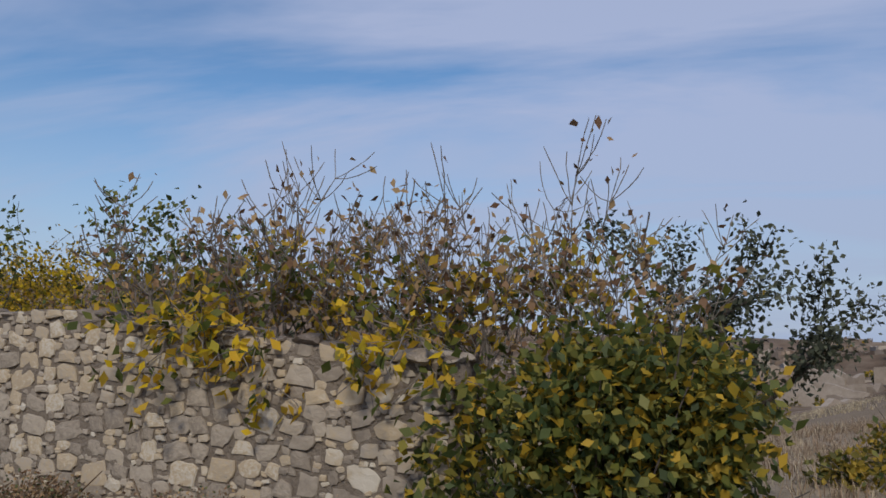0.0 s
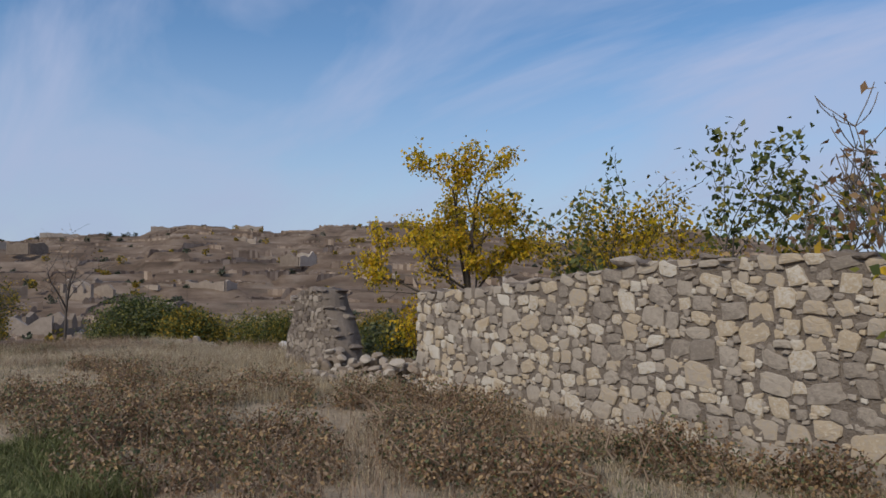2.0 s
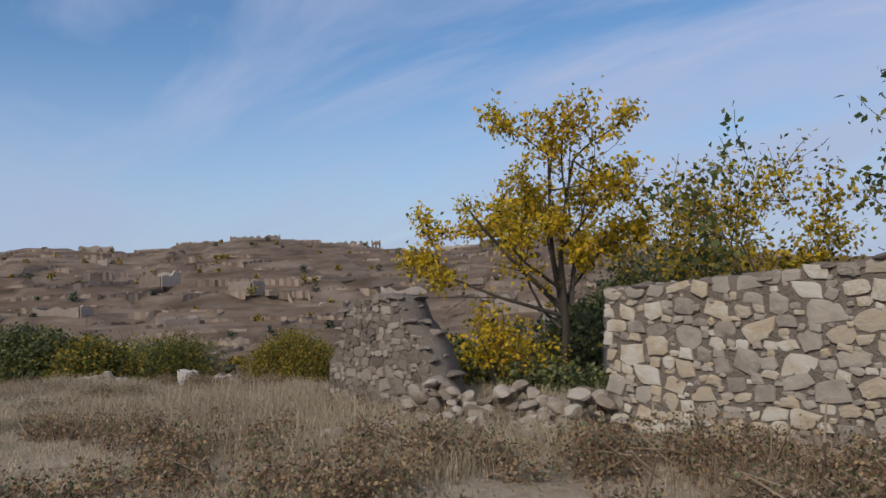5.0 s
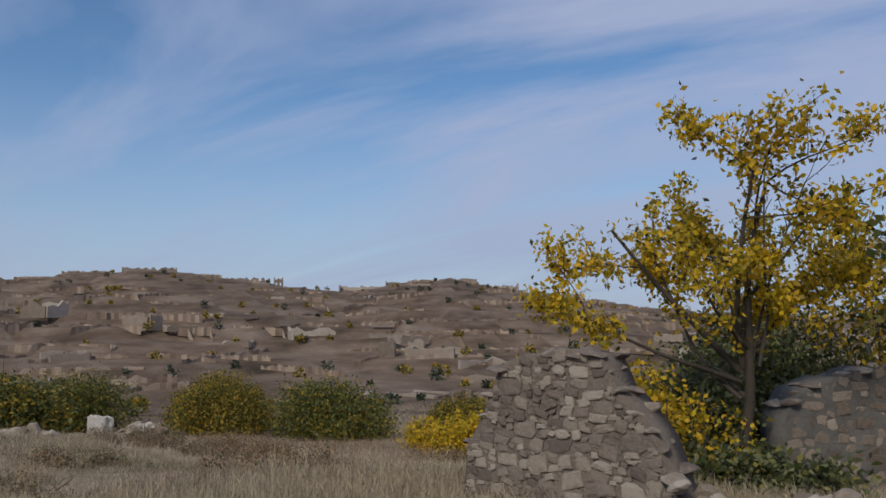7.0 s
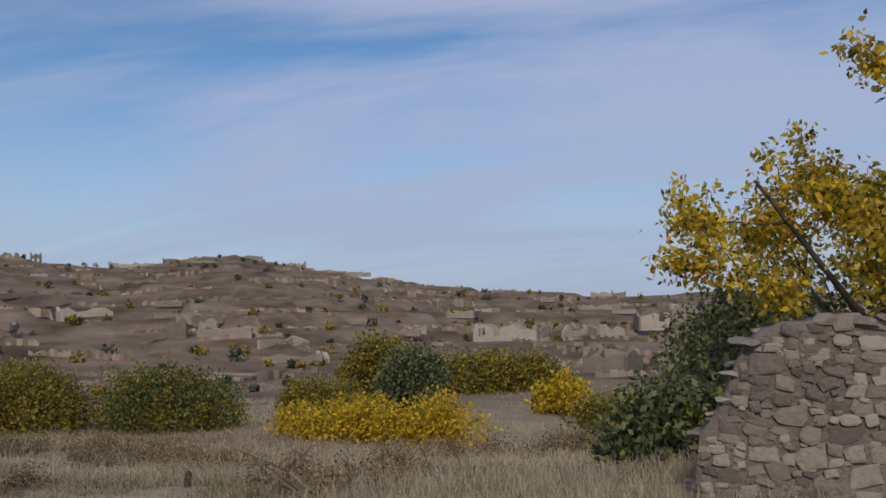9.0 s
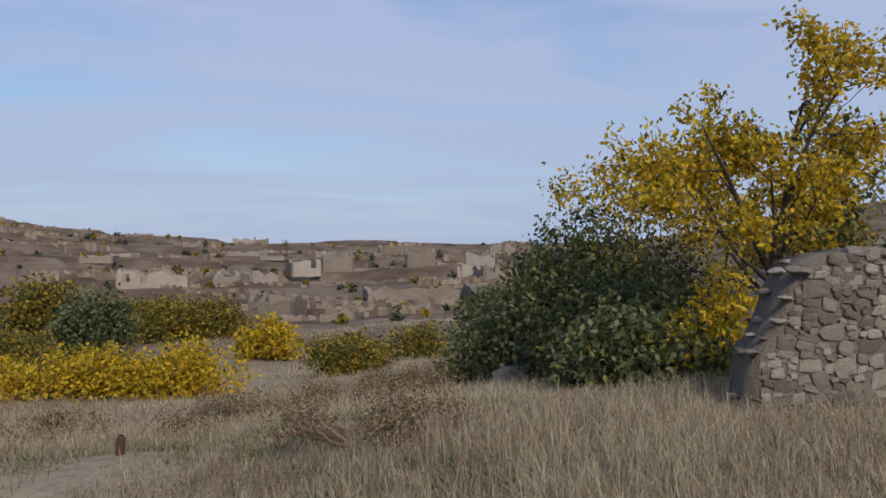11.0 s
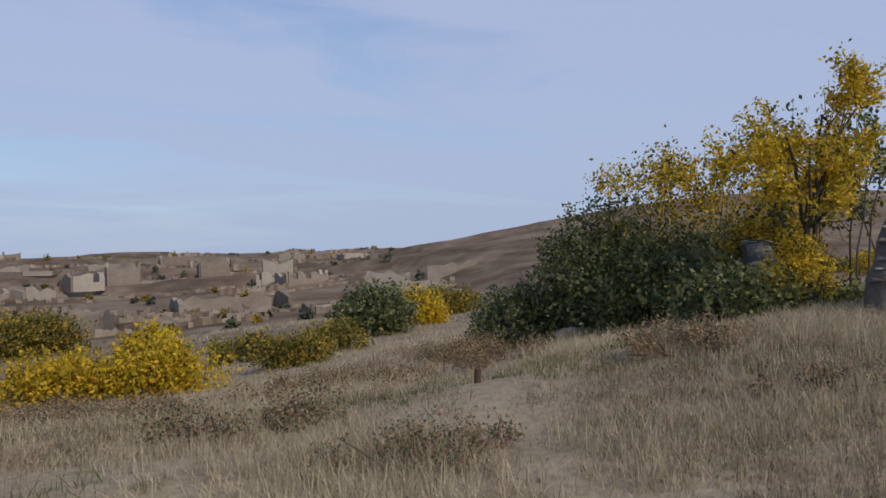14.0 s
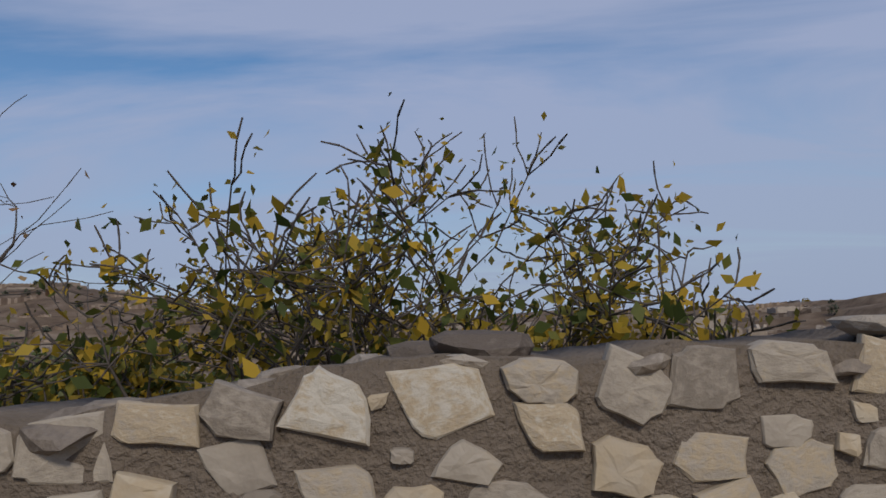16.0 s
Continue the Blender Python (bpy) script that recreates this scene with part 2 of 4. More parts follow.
def ground_material():
    m = bpy.data.materials.new("dry_steppe")
    m.use_nodes = True
    t = m.node_tree
    bs = t.nodes["Principled BSDF"]
    bs.inputs["Roughness"].default_value = 0.97
    bs.inputs["Specular IOR Level"].default_value = 0.1
    co = t.nodes.new("ShaderNodeTexCoord")

    def noise_at(scale, detail=5.0, stretch=None):
        n = nd(t, "ShaderNodeTexNoise", Scale=scale, Detail=detail, Roughness=0.62)
        if stretch:
            mp = t.nodes.new("ShaderNodeMapping")
            mp.inputs["Scale"].default_value = stretch
            t.links.new(co.outputs["Object"], mp.inputs[0])
            t.links.new(mp.outputs[0], n.inputs["Vector"])
        else:
            t.links.new(co.outputs["Object"], n.inputs["Vector"])
        return n.outputs[0]

    def ramp(src, stops, lo=0.3, hi=0.7):
        r = t.nodes.new("ShaderNodeValToRGB")
        r.color_ramp.elements[0].position, r.color_ramp.elements[1].position = lo, hi
        for i in range(len(stops) - 2):
            r.color_ramp.elements.new(0.5)
        for i, c in enumerate(stops):
            r.color_ramp.elements[i].position = lo + (hi - lo) * i / (len(stops) - 1)
            r.color_ramp.elements[i].color = (*c, 1)
        t.links.new(src, r.inputs[0])
        return r.outputs[0]

    def blend(f, a, b):
        x = t.nodes.new("ShaderNodeMix")
        x.data_type = "RGBA"
        t.links.new(f, x.inputs[0])
        t.links.new(a, x.inputs[6])
        t.links.new(b, x.inputs[7])
        return x.outputs[2]

    straw = ramp(noise_at(9.0), [(0.2, 0.155, 0.105), (0.35, 0.28, 0.195), (0.47, 0.39, 0.275)])
    earth = ramp(noise_at(0.9), [(0.13, 0.098, 0.065), (0.25, 0.195, 0.135), (0.36, 0.29, 0.215)])
    scrub = ramp(noise_at(0.12, 8.0), [(0.04, 0.033, 0.02), (0.12, 0.082, 0.055), (0.2, 0.145, 0.1), (0.31, 0.25, 0.19)], 0.33, 0.66)
    layers = ramp(noise_at(0.05, 6.0, (1, 1, 9)), [(0.075, 0.052, 0.036), (0.15, 0.105, 0.075), (0.26, 0.2, 0.15)], 0.36, 0.64)
    near = blend(noise_at(0.45), straw, earth)
    hill = blend(noise_at(0.03, 4.0), scrub, layers)
    # distance from the middle of the walk decides between field and hillside
    sub = t.nodes.new("ShaderNodeVectorMath")
    sub.operation = "DISTANCE"
    sub.inputs[1].default_value = (-15, 5, 0)
    t.links.new(co.outputs["Object"], sub.inputs[0])
    mr = t.nodes.new("ShaderNodeMapRange")
    mr.inputs["From Min"].default_value, mr.inputs["From Max"].default_value = 22, 60
    t.links.new(sub.outputs["Value"], mr.inputs["Value"])
    col = blend(mr.outputs[0], near, hill)
    t.links.new(col, bs.inputs["Base Color"])
    bp = nd(t, "ShaderNodeBump", Strength=0.6, Distance=0.06)
    t.links.new(noise_at(14.0, 6.0), bp.inputs["Height"])
    t.links.new(bp.outputs[0], bs.inputs["Normal"])
    return m


GROUND = ground_material()

# ground
CX, CY = -15.0, 5.0
SKYLINE = [(-180, 2.0), (-90, 1.0), (0, 1.5), (20, 1.2), (40, 1.0), (52, 0.6), (62, 0.15), (72, 0.1), (80, 0.25), (90, 0.5), (99, 0.35), (104, 0.6), (110, 1.1), (117, 1.9), (122, 2.7),
           (126, 3.5), (129, 3.3), (134, 2.7), (139, 3.2), (144, 3.8), (148, 3.9), (152, 3.7), (156, 3.2), (158, 3.4), (163, 3.6), (166, 2.9), (171, 2.7), (175, 2.3), (180, 2.0)]


def smooth(e0, e1, v):
    u = np.clip((v - e0) / (e1 - e0), 0, 1)
    return u * u * (3 - 2 * u)


def fbm(x, y, scale, seed):
    """Cheap smooth pseudo-noise from sums of turned sines."""
    r = np.random.RandomState(seed)
    z = 0 * x
    for k in range(7):
        a, f, ph = r.uniform(0, 6.28), scale * (1.6 ** k) * r.uniform(0.8, 1.25), r.uniform(0, 6.28)
        z = z + np.sin((x * np.cos(a) + y * np.sin(a)) * f + ph + 1.3 * np.sin((x * np.sin(a) - y * np.cos(a)) * f * 0.7 + ph)) / (1.45 ** k)
    return z / 2.6


def height(x, y):
    x, y = np.asarray(x, float), np.asarray(y, float)
    r = np.hypot(x - CX, y - CY)
    az = np.degrees(np.arctan2(y - CY, x - CX))
    e = np.interp(az, [a for a, _ in SKYLINE], [v for _, v in SKYLINE])
    fall = np.maximum(0, y - 10 + 0.0 * x)
    west = np.maximum(0, -30 - x)
    low = -4.8 * (1 - np.exp(-(fall * 0.04 + west * 0.02)))
    low = low * (0.25 + 0.75 * smooth(2, -14, x - 0.25 * fall))
    low = low - 2.2 * smooth(40, 110, r)
    top = 1.6 + np.tan(np.radians(e)) * 300
    rise = smooth(95, 300, r) * 0.75 + 0.25 * smooth(60, 180, r)
    z = low + (top - low) * rise
    terr = 2.2 * fbm(x, y, 0.03, 4) * smooth(70, 160, r) * smooth(340, 280, r)
    step = np.round(z / 2.6) * 2.6
    z = z + (step - z) * 0.75 * smooth(90, 150, r) * smooth(330, 280, r) + terr * 0.45
    z = z - smooth(320, 900, r) * np.maximum(0, top) * 0.9
    # the field drops a little westward
    z = z - 0.55 * smooth(-17.5, -23.5, x) * smooth(120, 60, r)
    # the eastern hill
    u, v = (x - 95) / 75, (y - 120) / 70
    z = z + 11 * np.exp(-(u * u + v * v) * 1.3)
    z = z + 0.06 * fbm(x, y, 0.9, 2) * smooth(0, 6, r) + 0.28 * fbm(x, y, 0.16, 3) * smooth(14, 40, r)
    return z


def ground_z(x, y):
    return float(height(x, y))


def mesh_from(name, co, faces, mat, flat=False):
    me = bpy.data.meshes.new(name)
    me.from_pydata([tuple(c) for c in co], [], faces)
    me.materials.append(mat)
    if not flat:
        me.polygons.foreach_set("use_smooth", [True] * len(me.polygons))
    me.update()
    return me


def quick_mesh(name, co, sizes_per_face, mat, smooth_shade=False):
    """A mesh of equal polygons with no shared corners, quickly: co has len = faces * corners."""
    k = sizes_per_face
    n = len(co) // k
    me = bpy.data.meshes.new(name)
    me.vertices.add(len(co))
    me.vertices.foreach_set("co", np.asarray(co, np.float32).ravel())
    me.loops.add(n * k)
    me.loops.foreach_set("vertex_index", np.arange(n * k, dtype=np.int32))
    me.polygons.add(n)
    me.polygons.foreach_set("loop_start", np.arange(0, n * k, k, dtype=np.int32))
    me.materials.append(mat)
    me.update(calc_edges=True)
    return me


def build_ground():
    rr = np.concatenate([[0.0], np.linspace(0.7, 40, 80), 40 * np.exp(np.linspace(0.03, math.log(90), 110))])
    na = 420
    az = np.linspace(-np.pi, np.pi, na, endpoint=False)
    R_, A_ = np.meshgrid(rr[1:], az, indexing="ij")
    x, y = CX + R_ * np.cos(A_), CY + R_ * np.sin(A_)
    z = height(x, y)
    co = [(CX, CY, ground_z(CX, CY))] + list(zip(x.ravel(), y.ravel(), z.ravel()))
    faces = [(0, 1 + j, 1 + (j + 1) % na) for j in range(na)]
    for i in range(len(rr) - 2):
        a, b = 1 + i * na, 1 + (i + 1) * na
        faces += [(a + j, b + j, b + (j + 1) % na, a + (j + 1) % na) for j in range(na)]
    g = new("ground", mesh_from("ground", co, faces, GROUND))
    tagged(g, "uneven ground of dry grass and bare brown earth", "ground", kind="structure")


build_ground()


def part(name, me, parent, label="", m=None):
    o = new(name, me)
    o.parent = parent
    if m is not None:
        o.matrix_basis = m
    if label:
        o["label"] = label
    return o


# stones and walls
def stone_shape(seed, mat):
    """A broken angular block, one unit wide and high, its face at y = -1 and its root at y = 0.6."""
    r = random.Random(seed)
    corners = []
    for cx, cz in ((-0.5, -0.5), (0.5, -0.5), (0.5, 0.5), (-0.5, 0.5)):
        x, z = cx * r.uniform(0.62, 1.06), cz * r.uniform(0.66, 1.06)
        if r.random() < 0.58:
            k = r.uniform(0.25, 0.5)
            flip = cx * cz > 0
            p, q = (x * (1 - k * 1.2), z), (x, z * (1 - k * 1.2))
            corners += [q, p] if flip else [p, q]
        else:
            corners.append((x, z))
    outline = []
    for i, p in enumerate(corners):
        q = corners[(i + 1) % len(corners)]
        outline.append(p)
        k = r.uniform(0.35, 0.65)
        outline.append((p[0] + (q[0] - p[0]) * k + r.uniform(-0.04, 0.04), p[1] + (q[1] - p[1]) * k + r.uniform(-0.04, 0.04)))
    n = len(outline)
    tilt_x, tilt_z = r.uniform(-0.25, 0.25), r.uniform(-0.25, 0.25)
    co = []
    for yy, s in ((0.6, 1.0), (-0.6, 1.0), (-0.95, 0.93), (-1.1, 0.5)):
        for x, z in outline:
            j = r.uniform(0.95, 1.04) if s < 0.95 else 1
            y = yy + (r.uniform(-0.08, 0.08) + tilt_x * x + tilt_z * z if yy < 0 else 0)
            co.append((x * s * j, y, z * s * j))
    co.append((r.uniform(-0.1, 0.1), -1.1 + r.uniform(-0.12, 0.12), r.uniform(-0.1, 0.1)))
    faces = []
    for k in range(3):
        for i in range(n):
            j = (i + 1) % n
            faces.append((k * n + i, k * n + j, (k + 1) * n + j, (k + 1) * n + i))
    faces += [(3 * n + i, 3 * n + (i + 1) % n, 4 * n) for i in range(n)]
    return mesh_from("stone", co, faces, mat, flat=True)


def lump_shape(seed, mat, squash=0.75):
    """A broken boulder, about one unit across, resting on z = 0."""
    r = random.Random(seed)
    bm = bmesh.new()
    bmesh.ops.create_icosphere(bm, subdivisions=2, radius=0.5)
    cuts = [(Vector((r.gauss(0, 1), r.gauss(0, 1), r.gauss(0, 1))).normalized(), r.uniform(0.23, 0.4)) for _ in range(11)]
    for v in bm.verts:
        for nrm, d in cuts:
            k = v.co.dot(nrm)
            if k > d:
                v.co -= nrm * (k - d)
        v.co *= r.uniform(0.96, 1.04)
        v.co.z *= squash
    low = min(v.co.z for v in bm.verts)
    for v in bm.verts:
        v.co.z -= low
    me = bpy.data.meshes.new("stone")
    bm.to_mesh(me)
    bm.free()
    me.materials.append(mat)
    return me


FACE = [stone_shape(100 + i, STONE) for i in range(26)]
FACE_I = [stone_shape(100 + i, STONE_I) for i in range(26)]
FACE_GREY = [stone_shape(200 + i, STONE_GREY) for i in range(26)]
LUMP = [lump_shape(300 + i, RUBBLE) for i in range(14)]
LUMP_GREY = [lump_shape(340 + i, STONE_GREY, 0.6) for i in range(14)]
SLAB = [lump_shape(380 + i, STONE_GREY, 0.42) for i in range(12)]


def pack(length, top, bottom, classes, seed, cell=0.02):
    """Fill the face of a wall with stones of falling size; returns (s, z, width, height)."""
    r = random.Random(seed)
    nx, hi = int(length / cell), max(top(length * k / 60) for k in range(61))
    nz = int((hi - bottom) / cell)
    used = np.zeros((nx, nz), bool)
    for i in range(nx):
        used[i, max(0, int((top(i * cell) - bottom - 0.05) / cell)):] = True
    out = []
    s = 0.02
    while s < length - 0.3:
        w, h = r.uniform(classes[1][0][0], classes[1][0][1]), r.uniform(0.08, 0.16)
        zt = min(top(s), top(s + w)) + 0.01
        i, j, a, b = int(s / cell), int((zt - h - bottom) / cell), int(w / cell), int(h / cell)
        if zt - h > bottom and abs(top(s) - top(s + w)) < 0.12:
            used[i:i + a, max(0, j):j + b] = True
            out.append((s + w / 2, zt - h / 2, w, h))
        s += w + r.uniform(0, 0.04)
    for (w0, w1), (h0, h1), tries in classes:
        for _ in range(tries):
            w, h = r.uniform(w0, w1), r.uniform(h0, h1)
            a, b = int(w / cell), int(h / cell)
            if a >= nx or b >= nz:
                continue
            i, j = r.randrange(0, nx - a), r.randrange(0, nz - b)
            if used[i:i + a, j:j + b].any():
                continue
            used[i:i + a, j:j + b] = True
            out.append(((i + a / 2) * cell, bottom + (j + b / 2) * cell, w, h))
    return out


def build_wall(name, p0, p1, thick, top, bottom, classes, seed, label, meshes, rest, near, proud=0.024, caps=True, cap_size=(0.14, 0.34), mortar=None):
    """A rubble wall from p0 to p1 whose face looks to the right of that way; the stones of the stretch near are objects of their own."""
    r = random.Random(seed)
    a, b = Vector((*p0, 0)), Vector((*p1, 0))
    d = (b - a)
    L = d.length
    d.normalize()
    nrm = Vector((d.y, -d.x, 0))
    base = Matrix((( d.x, -nrm.x, 0, a.x), (d.y, -nrm.y, 0, a.y), (0, 0, 1, 0), (0, 0, 0, 1)))
    # mortar body, in the wall's own frame: x along, -y out of the face
    ns, nz = int(L / 0.07), 20
    co, faces = [], []
    for i in range(ns + 1):
        s = L * i / ns
        t = top(s)
        for k in range(2 * nz + 2):
            if k <= nz:
                z, y0 = bottom + (t - bottom) * k / nz, 0.0
            else:
                z, y0 = bottom + (t - bottom) * (2 * nz + 1 - k) / nz, thick
            q = noise.noise(Vector((s * 5 + seed, z * 5, y0 * 7)))
            q2 = noise.noise(Vector((s * 19 + seed, z * 19, y0 * 7)))
            co.append((s + 0.05 * q * (i in (0, ns)), y0 + 0.026 * q + 0.016 * q2, z + 0.025 * q * (k in (nz, nz + 1))))
    m = 2 * nz + 2
    for i in range(ns):
        for k in range(m):
            k2 = (k + 1) % m
            faces.append((i * m + k, (i + 1) * m + k, (i + 1) * m + k2, i * m + k2))
    faces.append(tuple(range(m)))
    faces.append(tuple(ns * m + k for k in reversed(range(m))))
    w = new(name, mesh_from(name, co, faces, mortar or MORTAR_PALE))
    w.matrix_basis = base
    tagged(w, label, "wall", kind="structure")
    vs, fs, count = [], [], 0
    for s, z, sw, sh in pack(L, top, bottom, classes, seed):
        i = r.randrange(26)
        depth = proud * r.uniform(0.6, 1.5)
        mt = Matrix.Translation((s, 0.006, z)) @ Matrix.Rotation(r.uniform(-0.3, 0.3), 4, "Y") @ Matrix.Diagonal((sw * r.choice((-1, 1)) * 1.07, depth, sh * 1.07, 1))
        if mt.determinant() < 0:
            mt = mt @ Matrix.Diagonal((-1, 1, 1, 1))
        if near[0] <= s <= near[1] and count < 290:
            part("stone", meshes[i], w, m=mt)
            count += 1
        else:
            me = rest[i]
            o = len(vs)
            vs += [mt @ v.co for v in me.vertices]
            fs += [tuple(o + k for k in p.vertices) for p in me.polygons]
    if vs:
        me = mesh_from("stonework", vs, fs, rest[0].materials[0], flat=True)
        tagged(part("stonework", me, w), kind="stuff")
    if caps:
        arc, last = 0.0, (0.0, top(0.0))
        step = r.uniform(*cap_size)
        for q in range(1, int(L / 0.02)):
            s, z = q * 0.02, top(q * 0.02)
            arc += math.hypot(s - last[0], z - last[1])
            last = (s, z)
            if arc < step * 0.84:
                continue
            for row in range(2):
                cw = step * r.uniform(0.85, 1.2)
                mt = Matrix.Translation((s + r.uniform(-0.04, 0.04), thick * (0.14 + 0.6 * row) + r.uniform(-0.05, 0.05), z - 0.06 + r.uniform(-0.03, 0.03))) @ Matrix.Rotation(r.uniform(-0.2, 0.2), 4, "Y") @ Matrix.Rotation(r.uniform(0, 6.28), 4, "Z") @ Matrix.Diagonal((cw * 1.15, cw, cw * r.uniform(0.6, 1.1), 1))
                part("capstone", r.choice(SLAB), w, m=mt)
            arc, step = 0.0, r.uniform(*cap_size)
    return w


def profile(pts):
    xs, zs = [p[0] for p in pts], [p[1] for p in pts]
    return lambda s: float(np.interp(s, xs, zs)) + 0.035 * noise.noise(Vector((s * 3.1, zs[0] * 9, 0))) + 0.02 * noise.noise(Vector((s * 9, zs[0], 4)))


RUB = (((0.24, 0.34), (0.18, 0.24), 110), ((0.16, 0.27), (0.12, 0.2), 2200), ((0.11, 0.19), (0.08, 0.14), 9000), ((0.07, 0.13), (0.05, 0.09), 14000), ((0.05, 0.08), (0.035, 0.055), 6000))

# long wall beside the field: from its ruined western end to its eastern corner
build_wall("wall_1", (-12.15, 9.0), (-2.05, 9.0), 0.5, profile([(0, 1.42), (1.2, 1.5), (2.6, 1.6), (4, 1.78), (6, 1.86), (7.5, 1.7), (9, 1.6), (10.1, 1.52)]), -0.2, RUB, 11,
           "long rubble stone wall with earth mortar and broken top", FACE, FACE_I, (2.2, 8.6))
# lone stump of the same wall
build_wall("wall_2", (-16.66, 8.92), (-14.45, 8.92), 0.5, profile([(0, 0.0), (0.06, 0.55), (0.16, 0.62), (0.3, 0.95), (0.4, 1.22), (0.55, 1.38), (1.1, 1.45), (1.52, 1.44), (1.62, 1.12), (1.85, 0.92), (2.0, 0.72), (2.1, 0.45), (2.21, 0.1)]), -0.2,
           (((0.22, 0.3), (0.13, 0.18), 30), ((0.14, 0.24), (0.07, 0.14), 1800), ((0.09, 0.16), (0.05, 0.1), 4000), ((0.06, 0.1), (0.035, 0.06), 6000)), 23,
           "ruined stump of a rubble stone wall with a stepped broken edge", FACE_GREY, FACE_GREY, (0, 3), caps=True, cap_size=(0.14, 0.3), proud=0.022)
# close wall at the end of the walk
build_wall("wall_3", (-34.0, 1.970), (-27.86, 2.806), 0.5, profile([(0, 0.60), (1.6, 0.72), (2.48, 0.80), (2.77, 0.83), (3.13, 0.865), (3.94, 0.88), (4.54, 0.915), (5.15, 0.97), (5.65, 0.98), (5.88, 0.97), (6.0, 0.9), (6.1, 0.8), (6.2, 0.5)]), -0.95,
           (((0.22, 0.3), (0.13, 0.19), 45), ((0.13, 0.2), (0.09, 0.14), 5000), ((0.08, 0.13), (0.06, 0.1), 5000), ((0.04, 0.08), (0.03, 0.055), 1500)), 31,
           "chest high wall of pale field stones in earth mortar", FACE, FACE_I, (0, 9), proud=0.02, cap_size=(0.12, 0.26), mortar=MORTAR)
# grey wall remnant behind the yellow tree, the trees' shade put into its plaster colour
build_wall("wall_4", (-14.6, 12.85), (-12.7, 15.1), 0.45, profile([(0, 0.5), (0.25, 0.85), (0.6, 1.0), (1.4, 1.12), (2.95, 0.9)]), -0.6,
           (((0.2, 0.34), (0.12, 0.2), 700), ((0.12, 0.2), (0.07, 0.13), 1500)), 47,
           "grey plastered remnant of a house wall under trees", FACE_GREY, FACE_GREY, (0, 3), proud=0.012, mortar=PLASTER_SHADED)


def rubble(name, spots, seed, label, sizes=(0.15, 0.4), meshes=LUMP):
    r = random.Random(seed)
    x0, y0 = spots[0][0], spots[0][1]
    e = new(name)
    e.location = (x0, y0, ground_z(x0, y0))
    tagged(e, label, "rubble")
    for cx, cy, rad, hgt, n in spots:
        for _ in range(n):
            u, q = r.uniform(0, 6.28), rad * math.sqrt(r.random())
            x, y = cx + q * math.cos(u), cy + q * math.sin(u) * 0.7
            s = r.uniform(*sizes)
            z = ground_z(x, y) - 0.04 + max(0, hgt * (1 - q / rad)) * r.uniform(0.5, 1)
            mt = Matrix.Translation((x - x0, y - y0, z - e.location.z)) @ Euler((r.uniform(-0.5, 0.5), r.uniform(-0.5, 0.5), r.uniform(0, 6.28))).to_matrix().to_4x4() @ Matrix.Diagonal((s, s * r.uniform(0.7, 1.1), s * r.uniform(0.6, 1), 1))
            part("stone", r.choice(meshes), e, m=mt)
    return e


rubble("rubble_heap", [(-13.3, 8.9, 0.9, 0.42, 70), (-12.4, 8.95, 0.7, 0.5, 50), (-13.4, 7.9, 1.0, 0.2, 40), (-14.3, 8.8, 0.6, 0.5, 36), (-14.0, 7.3, 0.7, 0.08, 14)], 5, "heap of fallen pale stones in the gap of the wall", (0.1, 0.3))
rubble("rubble_heap", [(-32.6, 12.0, 1.8, 0.35, 60), (-36.0, 13.6, 1.6, 0.3, 36)], 6, "low line of tumbled pale stones in dry grass", (0.2, 0.55))
rubble("rubble_heap", [(-27.9, 6.6, 0.8, 0.06, 26)], 7, "scattered broken stones on bare ground", (0.06, 0.2))
rubble("rubble_heap", [(-45.3, 23.4, 1.6, 0.7, 36), (-49.5, 17.5, 2.4, 0.5, 36)], 8, "tumbled pale masonry beside bushes", (0.3, 0.8))
for bx, by, s in ((-17.4, 15.6, 0.8), (-17.0, 12.6, 0.6)):
    o = new("boulder", LUMP_GREY[int(s * 10) % 14])
    o.matrix_basis = Matrix.Translation((bx, by, ground_z(bx, by) - 0.05)) @ Matrix.Diagonal((s * 1.2, s * 0.9, s, 1))
    tagged(o, "grey weathered boulder under brambles", "boulder")


# loose stones lying on top of the close wall
for k, (bx, by, bz, s, a) in enumerate(((-28.66, 2.92, 0.96, 0.23, 0.3), (-29.26, 2.84, 0.89, 0.24, 1.2), (-30.66, 2.6, 0.84, 0.25, 0.2))):
    o = new("loose_stone", LUMP_GREY[3 + k])
    o.matrix_basis = Matrix.Translation((bx, by, bz)) @ Matrix.Rotation(a, 4, "Z") @ Matrix.Diagonal((s * 1.15, s * 0.8, s * 0.8, 1))
    tagged(o, "grey loose stone lying on top of the wall", "stone", "loose stones on the wall")


# plants
def tube(segs, sides=5):
    """Tapered tubes along (p, q, r0, r1); returns corners and faces."""
    co, faces = [], []
    for p, q, r0, r1 in segs:
        d = (q - p)
        if d.length < 1e-5:
            continue
        d.normalize()
        u = d.orthogonal().normalized()
        v = d.cross(u)
        o = len(co)
        for c, rad in ((p, r0), (q, r1)):
            for k in range(sides):
                a = 2 * math.pi * k / sides
                co.append(c + (u * math.cos(a) + v * math.sin(a)) * rad)
        faces += [(o + k, o + (k + 1) % sides, o + sides + (k + 1) % sides, o + sides + k) for k in range(sides)]
    return co, faces


